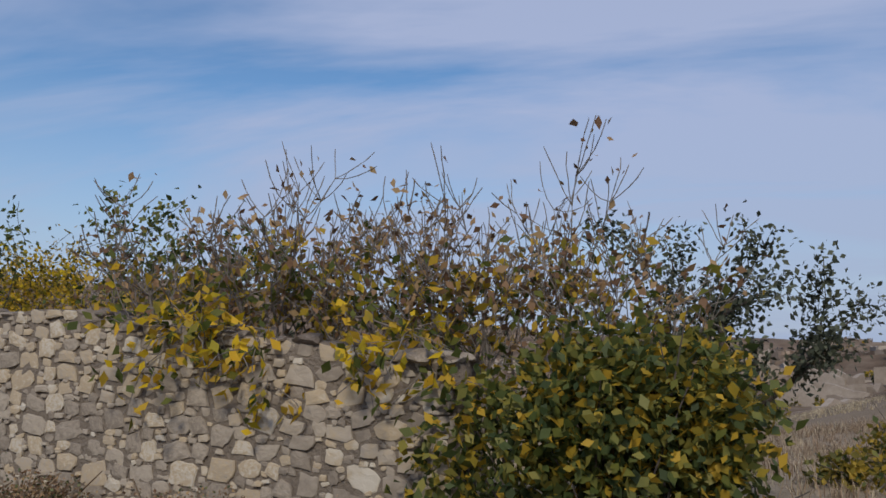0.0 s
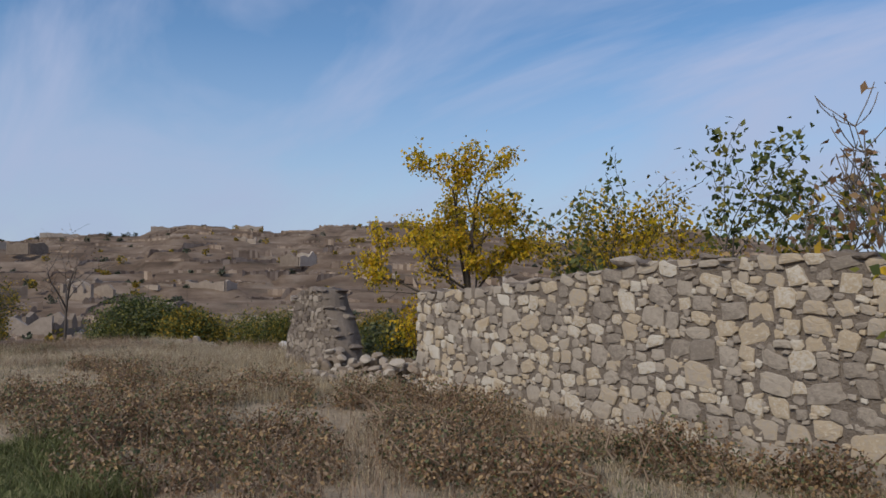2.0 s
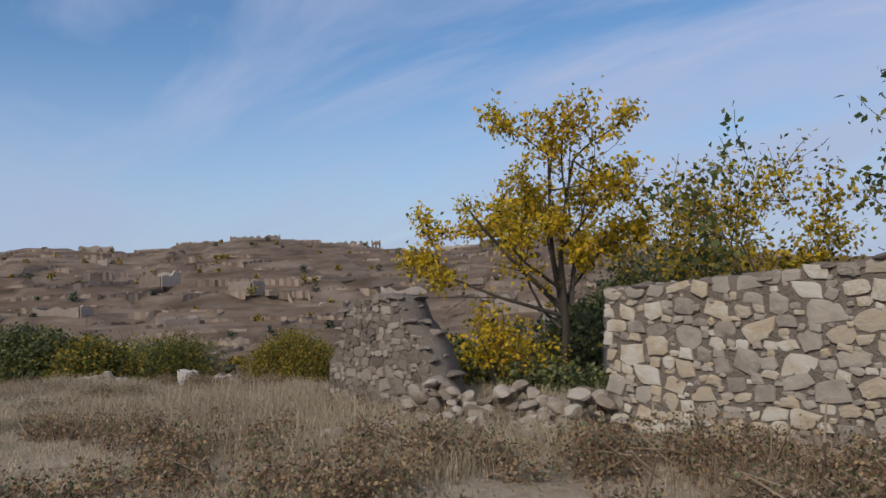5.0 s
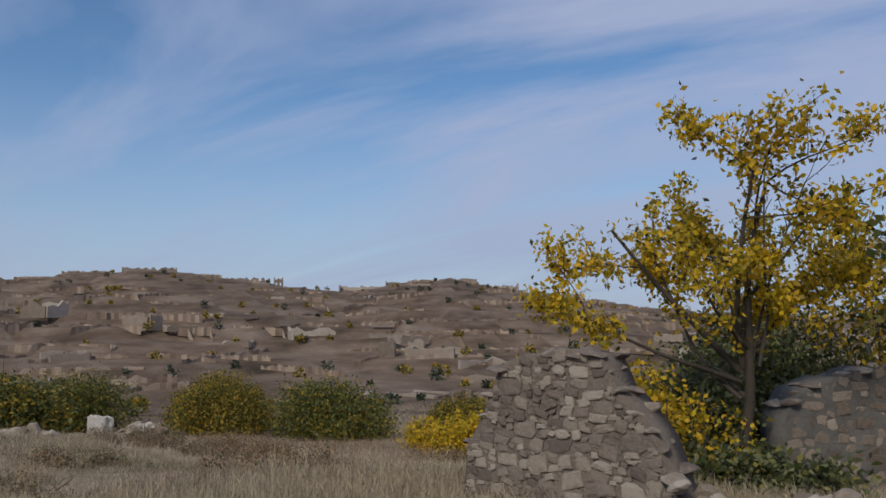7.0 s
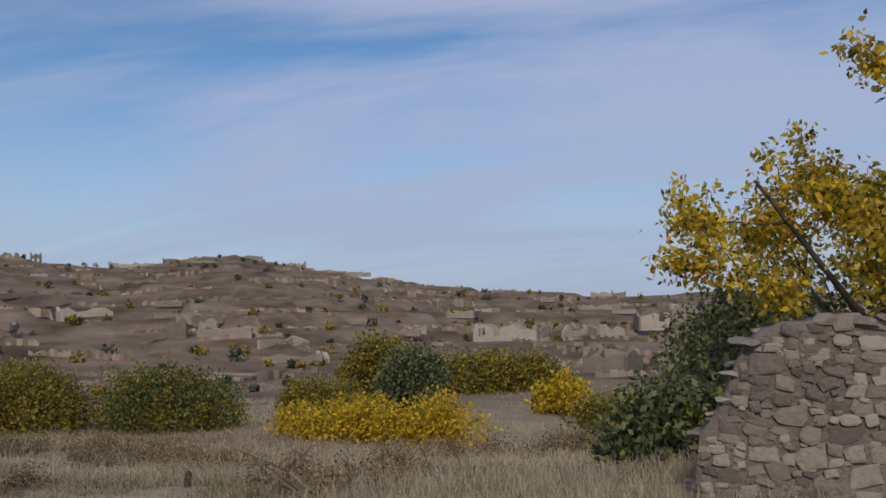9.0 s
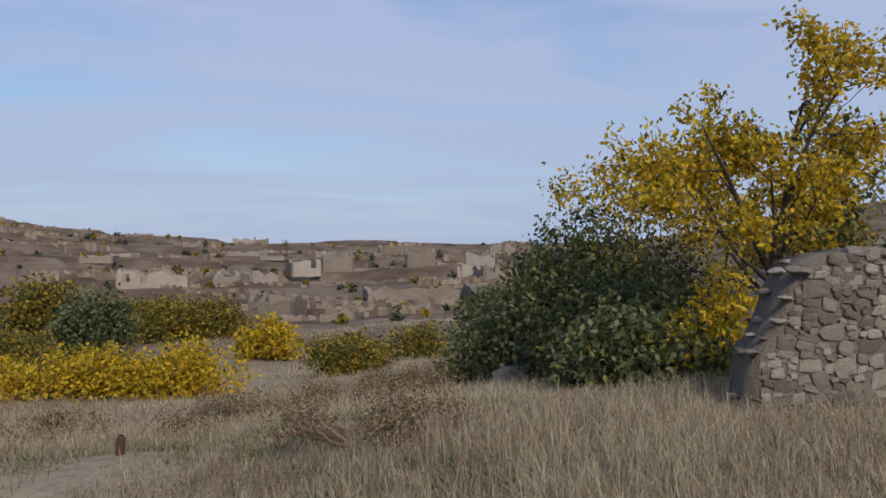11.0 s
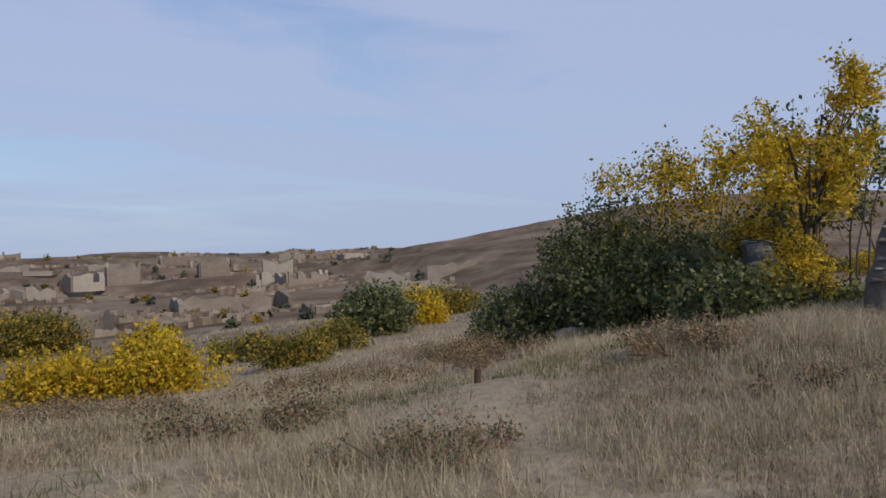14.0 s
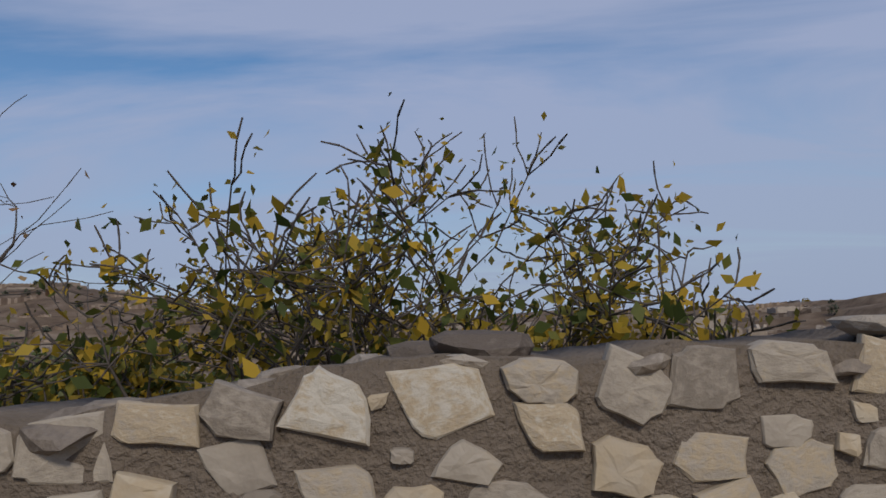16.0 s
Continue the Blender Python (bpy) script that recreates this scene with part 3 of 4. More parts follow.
def leaf_mesh(name, pts, size, mat, seed, droop=0.4, longer=1.7):
    """Folded leaves of four corners at the points."""
    r = np.random.RandomState(seed)
    n = len(pts)
    pts = np.asarray(pts, float)
    d = r.normal(size=(n, 3))
    d[:, 2] -= droop
    d /= np.linalg.norm(d, axis=1)[:, None] + 1e-9
    u = np.cross(d, r.normal(size=(n, 3)))
    u /= np.linalg.norm(u, axis=1)[:, None] + 1e-9
    w = np.cross(d, u)
    s = (size * r.uniform(0.6, 1.25, n))[:, None]
    tip, l, rt = pts + d * s * longer, pts + d * s * longer * 0.45 + (u + 0.35 * w) * s * 0.5, pts + d * s * longer * 0.45 + (-u + 0.35 * w) * s * 0.5
    co = np.stack([pts, rt, tip, l], 1).reshape(-1, 3)
    return quick_mesh(name, co, 4, mat)


def grow(r, p, d, length, rad, level, segs, tips, bend=0.25, kids=3, up=0.15, split=0.62):
    """Branch from p along d; collects segments by level and twig points."""
    n = 4
    for i in range(n):
        d2 = (d + Vector((r.gauss(0, bend), r.gauss(0, bend), r.gauss(0, bend) + up)) * 0.5).normalized()
        q = p + d2 * length / n
        segs.append((p.copy(), q.copy(), rad * (1 - 0.6 * i / n), rad * (1 - 0.6 * (i + 1) / n), level))
        if level <= 1:
            tips.append((p + q) / 2)
            tips.append(q.copy())
        elif level == 2 and i > 1:
            tips.append(q.copy())
        if level > 0 and i >= 1:
            for _ in range(kids if i > 1 else 1):
                if r.random() < 0.75:
                    side = Vector((r.gauss(0, 1), r.gauss(0, 1), r.gauss(0, 0.6))).normalized()
                    grow(r, q, (d2 * 0.7 + side * 0.8).normalized(), length * split * r.uniform(0.7, 1.15), rad * 0.5 * (1 - 0.5 * i / n), level - 1, segs, tips, bend, kids, up, split)
        p, d = q, d2
    return p


def plant(name, x, y, label, category, stems, leaves, seed, wood=BARK, level=2, kids=2, bend=0.25, up=0.15, split=0.62, droop=0.4, group="", z=None):
    """stems: (offset, direction, length, radius); leaves: (count per twig point, size, material, scatter, lowest, highest)."""
    r = random.Random(seed)
    gz = (ground_z(x, y) if z is None else z) - 0.03
    e = new(name)
    e.location = (x, y, gz)
    tagged(e, label, category, group)
    tips_all = []
    for k, (off, d, length, rad) in enumerate(stems):
        segs, tips = [], []
        grow(r, Vector(off), Vector(d).normalized(), length, rad, level, segs, tips, bend, kids, up, split)
        tips_all += tips
        co, faces = tube([s[:4] for s in segs if s[4] == level], 7)
        part("trunk" if k == 0 else "limb", mesh_from("trunk", co, faces, wood), e)
        co, faces = tube([(s[0], s[1], max(s[2], 0.006), max(s[3], 0.004)) for s in segs if s[4] < level], 4)
        if co:
            tagged(part("branchwork", mesh_from("branchwork", co, faces, wood), e), kind="stuff")
    rs = np.random.RandomState(seed)
    if not tips_all:
        return e
    T = np.array([tuple(t) for t in tips_all])
    for count, size, mat, scatter, lo, hi in leaves:
        zr = (T[:, 2] - T[:, 2].min()) / max(0.1, np.ptp(T[:, 2]))
        sel = T[(zr >= lo) & (zr <= hi)]
        if not len(sel):
            continue
        n = max(1, int(len(sel) * count))
        pts = sel[rs.randint(0, len(sel), n)] + rs.normal(0, scatter, (n, 3))
        tagged(part("crown", leaf_mesh("crown", pts, size, mat, seed + 3, droop), e), kind="stuff")
    return e


def bush(name, x, y, w, d, h, label, seed, mats, leaf=0.07, density=1.0, wood=TWIG_DARK, turn=0.0, sink=0.15, z=None, category="bush"):
    """A thicket: uneven lobes of leaves on short stems; mats: (material, share)."""
    r = np.random.RandomState(seed)
    gz = ground_z(x, y) if z is None else z
    e = new(name)
    e.location = (x, y, gz)
    e.rotation_euler = (0, 0, turn)
    tagged(e, label, category)
    nl = int(6 + 2.2 * max(w, d))
    lobes = []
    for _ in range(nl):
        u, q = r.uniform(0, 6.28), math.sqrt(r.rand())
        lx, ly = 0.42 * w * q * math.cos(u), 0.42 * d * q * math.sin(u)
        top = h * (1 - 0.45 * q * q) * r.uniform(0.72, 1.05)
        rad = r.uniform(0.26, 0.42) * min(w, d, 1.8 * h)
        lobes.append((lx, ly, max(top - rad, 0.25 * h), rad, top))
    area = sum(4 * 3.14 * l[3] ** 2 for l in lobes)
    total = int(min(area * 1.1 / (leaf * leaf) * density, 26000))
    for mat, share in mats:
        n = int(total * share)
        k = r.randint(0, nl, n)
        L = np.array(lobes)[k]
        v = r.normal(size=(n, 3))
        v /= np.linalg.norm(v, axis=1)[:, None]
        rough = 1 + 0.22 * np.sin(v[:, 0] * 7 + k) * np.sin(v[:, 1] * 6 + 2 * k) + 0.12 * np.sin(v[:, 2] * 13 + k)
        q = L[:, 3] * (1 - 0.55 * r.rand(n) ** 2) * rough + np.abs(r.normal(0, 0.06, n)) * (r.rand(n) < 0.15)
        pts = np.stack([L[:, 0] + v[:, 0] * q, L[:, 1] + v[:, 1] * q, L[:, 2] + v[:, 2] * q * 1.05], 1)
        low = pts[:, 2] < 0.02
        pts[low, 2] = r.uniform(0.02, 0.35 * h, low.sum())
        tagged(part("foliage", leaf_mesh("foliage", pts, leaf, mat, seed + 5, 0.2, 1.6), e), kind="stuff")
    segs = []
    for l in lobes:
        for _ in range(5):
            a = Vector((l[0] * 0.5 + r.normal() * 0.1, l[1] * 0.5 + r.normal() * 0.1, -0.1))
            b = Vector((l[0], l[1], l[2])) + Vector(r.normal(size=3)) * l[3] * 0.6
            m = (a + b) / 2 + Vector(r.normal(size=3)) * 0.08
            segs += [(a, m, 0.018, 0.012), (m, b, 0.012, 0.005)]
    co, faces = tube(segs, 4)
    tagged(part("branchwork", mesh_from("branchwork", co, faces, wood), e), kind="stuff")
    return e


# autumn locust tree behind the gap
plant("tree", -14.82, 11.95, "slender young tree with yellow autumn leaves", "tree",
      [((0, 0, 0), (0.04, 0.0, 1), 2.4, 0.085), ((0.03, 0, 1.55), (0.36, -0.28, 1), 2.2, 0.05), ((0.02, 0, 1.5), (-0.68, -0.78, 1), 2.25, 0.045), ((0, 0, 1.4), (-0.88, -0.82, 0.36), 1.95, 0.034), ((0.03, 0, 1.7), (-0.02, -0.28, 1), 2.2, 0.04), ((0.03, 0, 1.5), (-0.2, -0.4, 1), 1.6, 0.03), ((0, 0, 1.2), (-0.8, -0.35, 0.75), 1.7, 0.028), ((0, 0, 1.5), (0.5, 0.1, 0.9), 1.3, 0.028)],
      [(7.5, 0.052, L_YELLOW, 0.08, 0.2, 0.985), (2.5, 0.05, L_OLIVE, 0.09, 0.2, 0.985)], 41, level=2, kids=2, bend=0.22, up=0.06, split=0.48)
plant("sapling", -14.7, 12.0, "thin bare grey twigs rising through the yellow crown", "sapling",
      [((0.1 * k, -0.05 * k, 1.6), (0.2 + 0.07 * k, -0.08, 1), 2.2 + 0.15 * k, 0.02) for k in range(2)], [(0.12, 0.04, L_OLIVE, 0.04, 0, 1)], 49, TWIG_DARK, 1, 2, bend=0.18, up=0.2, split=0.25)
bush("shrub", -15.6, 11.4, 1.7, 1.2, 1.75, "yellow sapling shrub under the tree", 42, [(L_YELLOW, 0.85), (L_OLIVE, 0.15)], 0.05, 0.3)
bush("shrub", -14.4, 11.2, 2.0, 1.0, 0.6, "dark green undergrowth beneath the tree", 43, [(L_DARK, 0.7), (L_GREEN, 0.3)], 0.06, 0.7)
# olive-yellow bushes behind the long wall
plant("shrub", -13.9, 15.2, "tall olive-yellow shrub thinning at the top", "shrub",
      [((0.3 * i - 0.6, 0.2 * (i % 2), 0), (0.14 * (i - 2), 0.05, 1), 3.0, 0.03) for i in range(5)], [(4.0, 0.06, L_OLIVE, 0.16, 0.0, 0.95), (4.0, 0.06, L_YELLOW, 0.14, 0.1, 0.9)], 44, TWIG_DARK, 2, 2, split=0.5)
bush("shrub", -12.6, 14.9, 3.0, 2.0, 3.2, "rounded olive-yellow shrub behind the wall", 45, [(L_OLIVE, 0.7), (L_YELLOW, 0.3)], 0.06, 0.5)
bush("shrub", -13.0, 16.6, 3.0, 2.2, 2.4, "loose dark green shrub behind the tree", 46, [(L_OLIVE, 0.35), (L_GREEN, 0.65)], 0.06, 0.5)
plant("shrub", -10.8, 13.9, "green fig shrub with airy crown", "shrub",
      [((0.25 * i - 0.6, 0.1 * (i % 2), 0), (0.3 * (i - 2.2), 0.1 * i - 0.2, 1), 3.1, 0.035) for i in range(6)], [(2.6, 0.085, L_GREEN, 0.12, 0.2, 1.0), (0.4, 0.08, L_OLIVE, 0.1, 0.1, 0.6)], 47, TWIG_DARK, 2, 2, split=0.48)
bush("shrub", -8.9, 11.6, 4.2, 2.0, 2.45, "tangle of brown and olive shrubs behind the wall", 48, [(L_BROWN, 0.45), (L_OLIVE, 0.3), (L_GREEN, 0.25)], 0.06, 0.3)
# fig thicket growing over the wall
for i, (fx, fy, hh, sd) in enumerate(((-5.6, 10.0, 1.75, 51), (-4.4, 10.2, 2.0, 52), (-3.4, 10.3, 1.95, 53), (-2.5, 10.1, 1.8, 54), (-1.5, 10.0, 1.75, 55))):
    plant("fig_tree", fx, fy, "half-bare fig with grey upright twigs and a few yellow leaves", "fig tree",
          [((0.2 * (k - 3), 0.1 * (k % 3) - 0.1, 0.2), (0.16 * (k - 3), 0.12 * ((k * 7) % 3 - 1), 1), hh * (0.8 + 0.09 * ((k * 5) % 4)), 0.024) for k in range(7)],
          [(0.22, 0.06, L_BROWN, 0.07, 0.3, 1.0), (0.2, 0.07, L_FIG, 0.09, 0.0, 0.6)], sd, TWIG, 2, 4, bend=0.24, up=0.35, split=0.5, group="figs behind the wall")
for fx, sd in ((-4.9, 61), (-4.1, 62), (-2.6, 63)):
    plant("fig_tree", fx, 9.45, "fig branches with yellow leaves trailing over the wall top", "fig tree",
          [((0, 0, 0), (0.3 * (k - 1.5), -1, 0.1 - 0.25 * (k % 2)), 0.75, 0.013) for k in range(4)], [(0.7, 0.075, L_FIG, 0.07, 0, 1), (0.4, 0.075, L_YELLOW, 0.07, 0, 1)], sd, TWIG, 1, 3, bend=0.3, up=-0.12, split=0.7, z=1.72, group="figs behind the wall")
bush("fig_bush", -0.9, 9.0, 2.7, 1.7, 1.95, "dense fig bush with lobed green and yellow leaves", 66, [(L_FIG, 0.4), (L_GREEN, 0.6)], 0.07, 0.75)
plant("tree", -0.35, 11.6, "dark grey-green olive-like tree", "tree",
      [((0, 0, 0), (0.1, 0, 1), 2.0, 0.08), ((0, 0, 0.5), (0.45, 0.1, 1), 1.6, 0.05), ((0, 0, 0.5), (-0.4, 0.1, 1), 1.7, 0.05), ((0, 0, 0.4), (0.2, -0.5, 0.8), 1.4, 0.04)], [(9.0, 0.045, L_GREY, 0.1, 0.05, 1.0)], 67, BARK, 2, 2, split=0.5)
# brambles beside the stump
for i, (bx, by, w, d, h, den) in enumerate(((-16.9, 11.3, 1.7, 1.5, 1.05, 0.8), (-16.3, 13.9, 2.8, 2.2, 2.0, 0.7), (-15.4, 16.2, 3.6, 3.4, 3.7, 0.75), (-16.9, 18.2, 2.8, 2.8, 1.6, 0.7))):
    bush("bramble_thicket", bx, by, w, d, h, "dense dark green bramble thicket", 70 + i, [(L_DARK, 0.7), (L_GREEN, 0.3)], 0.065, den)
# bushes over the close wall at the end
for fx, fy, ln, sd in ((-31.85, 4.75, 1.7, 81), (-31.3, 4.85, 1.85, 83), (-30.75, 5.0, 1.6, 85)):
    plant("fig_tree", fx, fy, "bushy fig with dark bare twigs and sparse yellowing leaves", "fig tree",
          [((0.12 * (k - 4), 0.12 * (k % 3) - 0.12, 0.1), (0.17 * (k - 4), 0.2 * ((k * 5) % 3 - 1), 1), ln * (1 - 0.035 * abs(k - 4)), 0.019) for k in range(9)], [(0.2, 0.055, L_FIG, 0.05, 0, 0.9), (0.4, 0.028, L_OLIVE, 0.05, 0.1, 1), (0.25, 0.055, L_FIG, 0.09, 0, 0.45)], sd, TWIG_DARK, 2, 4, bend=0.42, up=0.02, split=0.44)
plant("tree", -37.4, 8.4, "bare grey tree with thin spreading branches", "tree",
      [((0, 0, 0), (0.1, 0, 1), 2.6, 0.07), ((0, 0, 1.4), (0.9, -0.1, 0.8), 2.4, 0.04), ((0, 0, 1.6), (0.7, -0.3, 1), 2.4, 0.04), ((0, 0, 1.4), (-0.6, 0.2, 0.9), 2.2, 0.04)], [(0.1, 0.06, L_BROWN, 0.05, 0, 1)], 86, TWIG_DARK, 2, 2, bend=0.3, up=0.05)
bush("fig_bush", -32.8, 4.8, 2.3, 1.6, 1.95, "green and yellow leafy fig bush behind the wall", 82, [(L_FIG, 0.5), (L_GREEN, 0.3), (L_OLIVE, 0.2)], 0.055, 0.5)
bush("fig_bush", -36.8, 11.4, 4.2, 3.0, 2.6, "big rounded green bush beside tumbled stones", 83, [(L_GREEN, 0.6), (L_DARK, 0.4)], 0.08, 0.9)
bush("shrub", -35.5, 12.6, 4.5, 3.0, 2.2, "olive-green bush in the field", 84, [(L_OLIVE, 0.5), (L_GREEN, 0.5)], 0.08, 0.7)
# bushes of the middle distance
MID = [(-25.0, 24.6, 3.4, 2.0, 1.8, "y"), (-27.4, 24.9, 3.4, 2.2, 1.7, "y"), (-29.8, 25.6, 2.4, 1.8, 1.4, "y"), (-24.5, 41.7, 2.6, 2.4, 2.5, "y"), (-20.2, 29.0, 2.4, 2.0, 1.4, "o"), (-17.4, 33.0, 2.0, 2.0, 1.6, "o"), (-12.9, 42.6, 4.0, 3.6, 3.4, "d"),
       (-9.0, 46.0, 4.0, 3.0, 2.4, "y"), (-38.0, 28.5, 6.0, 4.0, 3.0, "g"), (-33.5, 33.0, 4.0, 3.0, 2.2, "o"), (-44.0, 26.5, 5.0, 4.0, 3.0, "o"), (-33.0, 42.0, 3.4, 3.0, 4.0, "d"), (-36.0, 45.0, 4.0, 4.0, 4.5, "o"), 
       (-49.0, 31.0, 6.0, 4.0, 3.2, "o"), (-54.0, 24.0, 7.0, 5.0, 3.8, "g"), (-58.0, 16.0, 7.0, 5.0, 3.2, "g"), (-1.0, 62.0, 6.0, 4.0, 3.0, "o"), (-33.0, 58.0, 8.0, 5.0, 3.5, "o"), (10.0, 40.0, 6.0, 5.0, 3.0, "d"), (-21.0, 37.0, 2.4, 2.0, 1.4, "o"), (3.4, 18.0, 3.0, 2.0, 0.7, "o"), (5.5, 26.0, 2.4, 2.0, 1.1, "y"), (8.0, 30.0, 4.0, 3.0, 0.9, "o"), (1.8, 15.0, 2.0, 1.6, 0.5, "o")]
LOOK = {"y": ([(L_YELLOW, 0.8), (L_OLIVE, 0.2)], "bright yellow autumn bush"), "o": ([(L_OLIVE, 0.8), (L_GREEN, 0.2)], "olive-brown autumn bush"), "g": ([(L_GREEN, 0.75), (L_OLIVE, 0.25)], "dark green bush with yellowing tips"), "d": ([(L_DARK, 0.8), (L_GREEN, 0.2)], "dark evergreen bush")}
for i, (bx, by, w, d, h, k) in enumerate(MID):
    bush("bush", bx, by, w * (1.25 if k != 'y' else 1.0), d, h, LOOK[k][1] + " in the valley meadow", 90 + i, LOOK[k][0], 0.085 if by < 35 else 0.15, 0.45)


# ruined village
def ruin(x, y, w, d, h, turn, seed, mat=RUIN):
    r = random.Random(seed)
    e = new("ruined_house")
    e.location = (x, y, ground_z(x, y) - 0.6)
    e.rotation_euler = (0, 0, turn)
    tagged(e, "roofless ruined stone house with broken walls and empty windows", "ruined house", "ruined village")
    th = 0.55
    for side in range(4):
        if r.random() < 0.22:
            continue
        L = w if side % 2 == 0 else d
        co, faces = [], []
        nb = max(2, int(L / 2.3))
        hole = r.random() < 0.7

        def block(a, b, z0, z1a, z1b):
            o = len(co)
            for q, t in ((a, z1a), (b, z1b)):
                for yy in (-th / 2, th / 2):
                    co.append((q, yy, z0))
                    co.append((q, yy, t))
            faces.extend([(o, o + 4, o + 5, o + 1), (o + 2, o + 3, o + 7, o + 6), (o + 1, o + 5, o + 7, o + 3), (o, o + 1, o + 3, o + 2), (o + 4, o + 6, o + 7, o + 5), (o, o + 2, o + 6, o + 4)])

        hh = [h * r.uniform(0.62, 1.02) for _ in range(nb * 2 + 2)]
        for k in range(nb):
            a, b = -L / 2 + L * k / nb, -L / 2 + L * (k + 1) / nb
            m0, m1 = a + (b - a) * 0.3, a + (b - a) * 0.7
            t0, t1, t2 = hh[2 * k], hh[2 * k + 1], hh[2 * k + 2]
            if hole and min(t0, t2) > 2.6:
                block(a, m0, 0, t0, t1)
                block(m1, b, 0, t1, t2)
                block(m0, m1, 0, 1.5, 1.5)
                if t1 > 3.2:
                    block(m0, m1, 2.9, t1, t1)
            else:
                block(a, (a + b) / 2, 0, t0, t1)
                block((a + b) / 2, b, 0, t1, t2)
        seen, remap, uniq = {}, [], []
        for c in co:
            key = (round(c[0], 3), round(c[1], 3), round(c[2], 3))
            if key not in seen:
                seen[key] = len(uniq)
                uniq.append(c)
            remap.append(seen[key])
        faces = [tuple(remap[k] for k in fc) for fc in faces]
        me = mesh_from("wall", uniq, [fc for fc in faces if len(set(fc)) == 4], mat, flat=True)
        a = side * math.pi / 2
        ox, oy = ((0, -d / 2), (w / 2, 0), (0, d / 2), (-w / 2, 0))[side]
        part("wall", me, e, m=Matrix.Translation((ox, oy, 0)) @ Matrix.Rotation(a, 4, "Z"))
    return e


rv = random.Random(9)
for i in range(95):
    az = rv.uniform(73, 176)
    far_r = rv.choice((rv.uniform(85, 150), rv.uniform(130, 280)))
    if az < 100:
        far_r = rv.uniform(75, 220)
    x, y = CX + far_r * math.cos(radians(az)), CY + far_r * math.sin(radians(az))
    ruin(x, y, rv.uniform(4, 9), rv.uniform(3, 6), rv.choice((1.2, 1.5, 2.0, 3.2)) * (1.0 if far_r < 230 else 0.6), rv.uniform(0, 3.1), 400 + i)
# named remains: houses near the valley floor, and walls along the ridge
for x, y, w, d, h, a in ((-12.5, 99.5, 13, 6, 2.9, 0.1), (3.7, 132, 7, 5, 2.8, 0.2), (9, 92, 9, 6, 2.8, -0.4), (17, 98, 7, 6, 2.6, -0.3), (-52, 128, 10, 6, 3.6, 0.2), (-24, 150, 5, 4, 4.6, 0.1), (-8, 155, 5, 4, 4.4, 0.0)):
    ruin(x, y, w, d, h, a, int(x * 7 + 900))
for az, w, h in ((147.7, 18, 6.5), (140.6, 12, 6.5), (138.8, 3, 9.0), (134.5, 18, 5), (132.0, 24, 4.5), (129.5, 14, 5), (127.5, 12, 5), (125.3, 12, 5), (121.8, 8, 6.5), (118.0, 18, 4), (99.2, 8, 8), (98.0, 5, 9), (158.5, 10, 4), (164.0, 14, 4), (171, 16, 4)):
    ruin(CX + 296 * math.cos(radians(az)), CY + 296 * math.sin(radians(az)), w, 7, h * (0.55 if az > 110 else 0.35), radians(az - 90), int(az * 10))
# terrace walls and broken lines of masonry along the slopes, too many to count
rt = np.random.RandomState(33)
tv, tf = [], []
for i in range(330):
    q = rt.uniform(75, 285)
    a0 = rt.uniform(73, 178)
    n = rt.randint(5, 26)
    da = rt.uniform(0.25, 0.5) * 100 / q
    hh = rt.uniform(0.4, 1.15)
    drift = rt.normal(0, 0.5)
    prev = None
    for k in range(n):
        for e in (0, 1):
            az, qq = radians(a0 + da * (k + e)), q + drift * (k + e)
            bx, by = CX + qq * math.cos(az), CY + qq * math.sin(az)
            gz, t = ground_z(bx, by), hh * rt.uniform(0.35, 1.0)
            ox, oy = 0.35 * math.cos(az), 0.35 * math.sin(az)
            tv += [(bx - ox, by - oy, gz - 1.2), (bx - ox, by - oy, gz + t), (bx + ox, by + oy, gz + t), (bx + ox, by + oy, gz - 1.2)]
        o = len(tv) - 8
        tf += [(o, o + 4, o + 5, o + 1), (o + 1, o + 5, o + 6, o + 2), (o + 2, o + 6, o + 7, o + 3), (o, o + 1, o + 2, o + 3), (o + 4, o + 7, o + 6, o + 5)]
o = new("terrace_walls", mesh_from("terrace_walls", tv, tf, RUIN_I, flat=True))
tagged(o, "broken terrace walls of brown stone along the slopes", "terrace wall", kind="stuff")
# white remnant of a house and pale block
for bx, by, s in ((-46.9, 22.3, 0.95), (-44.6, 23.0, 0.6)):
    bm = bmesh.new()
    bmesh.ops.create_cube(bm, size=1)
    bmesh.ops.subdivide_edges(bm, edges=bm.edges[:], cuts=4, use_grid_fill=True)
    for v in bm.verts:
        v.co = Vector((v.co.x * 1.5, v.co.y * 0.5, (v.co.z + 0.5) * 1.1)) * (1 + 0.16 * noise.noise(v.co * 4 + Vector((bx, 0, 0))))
    me = bpy.data.meshes.new("masonry_block")
    bm.to_mesh(me)
    me.materials.append(PALE)
    o = new("masonry_block", me)
    o.matrix_basis = Matrix.Translation((bx, by, ground_z(bx, by) - 0.1)) @ Matrix.Diagonal((s, s, s, 1))
    tagged(o, "whitewashed fragment of a fallen house wall", "masonry block")
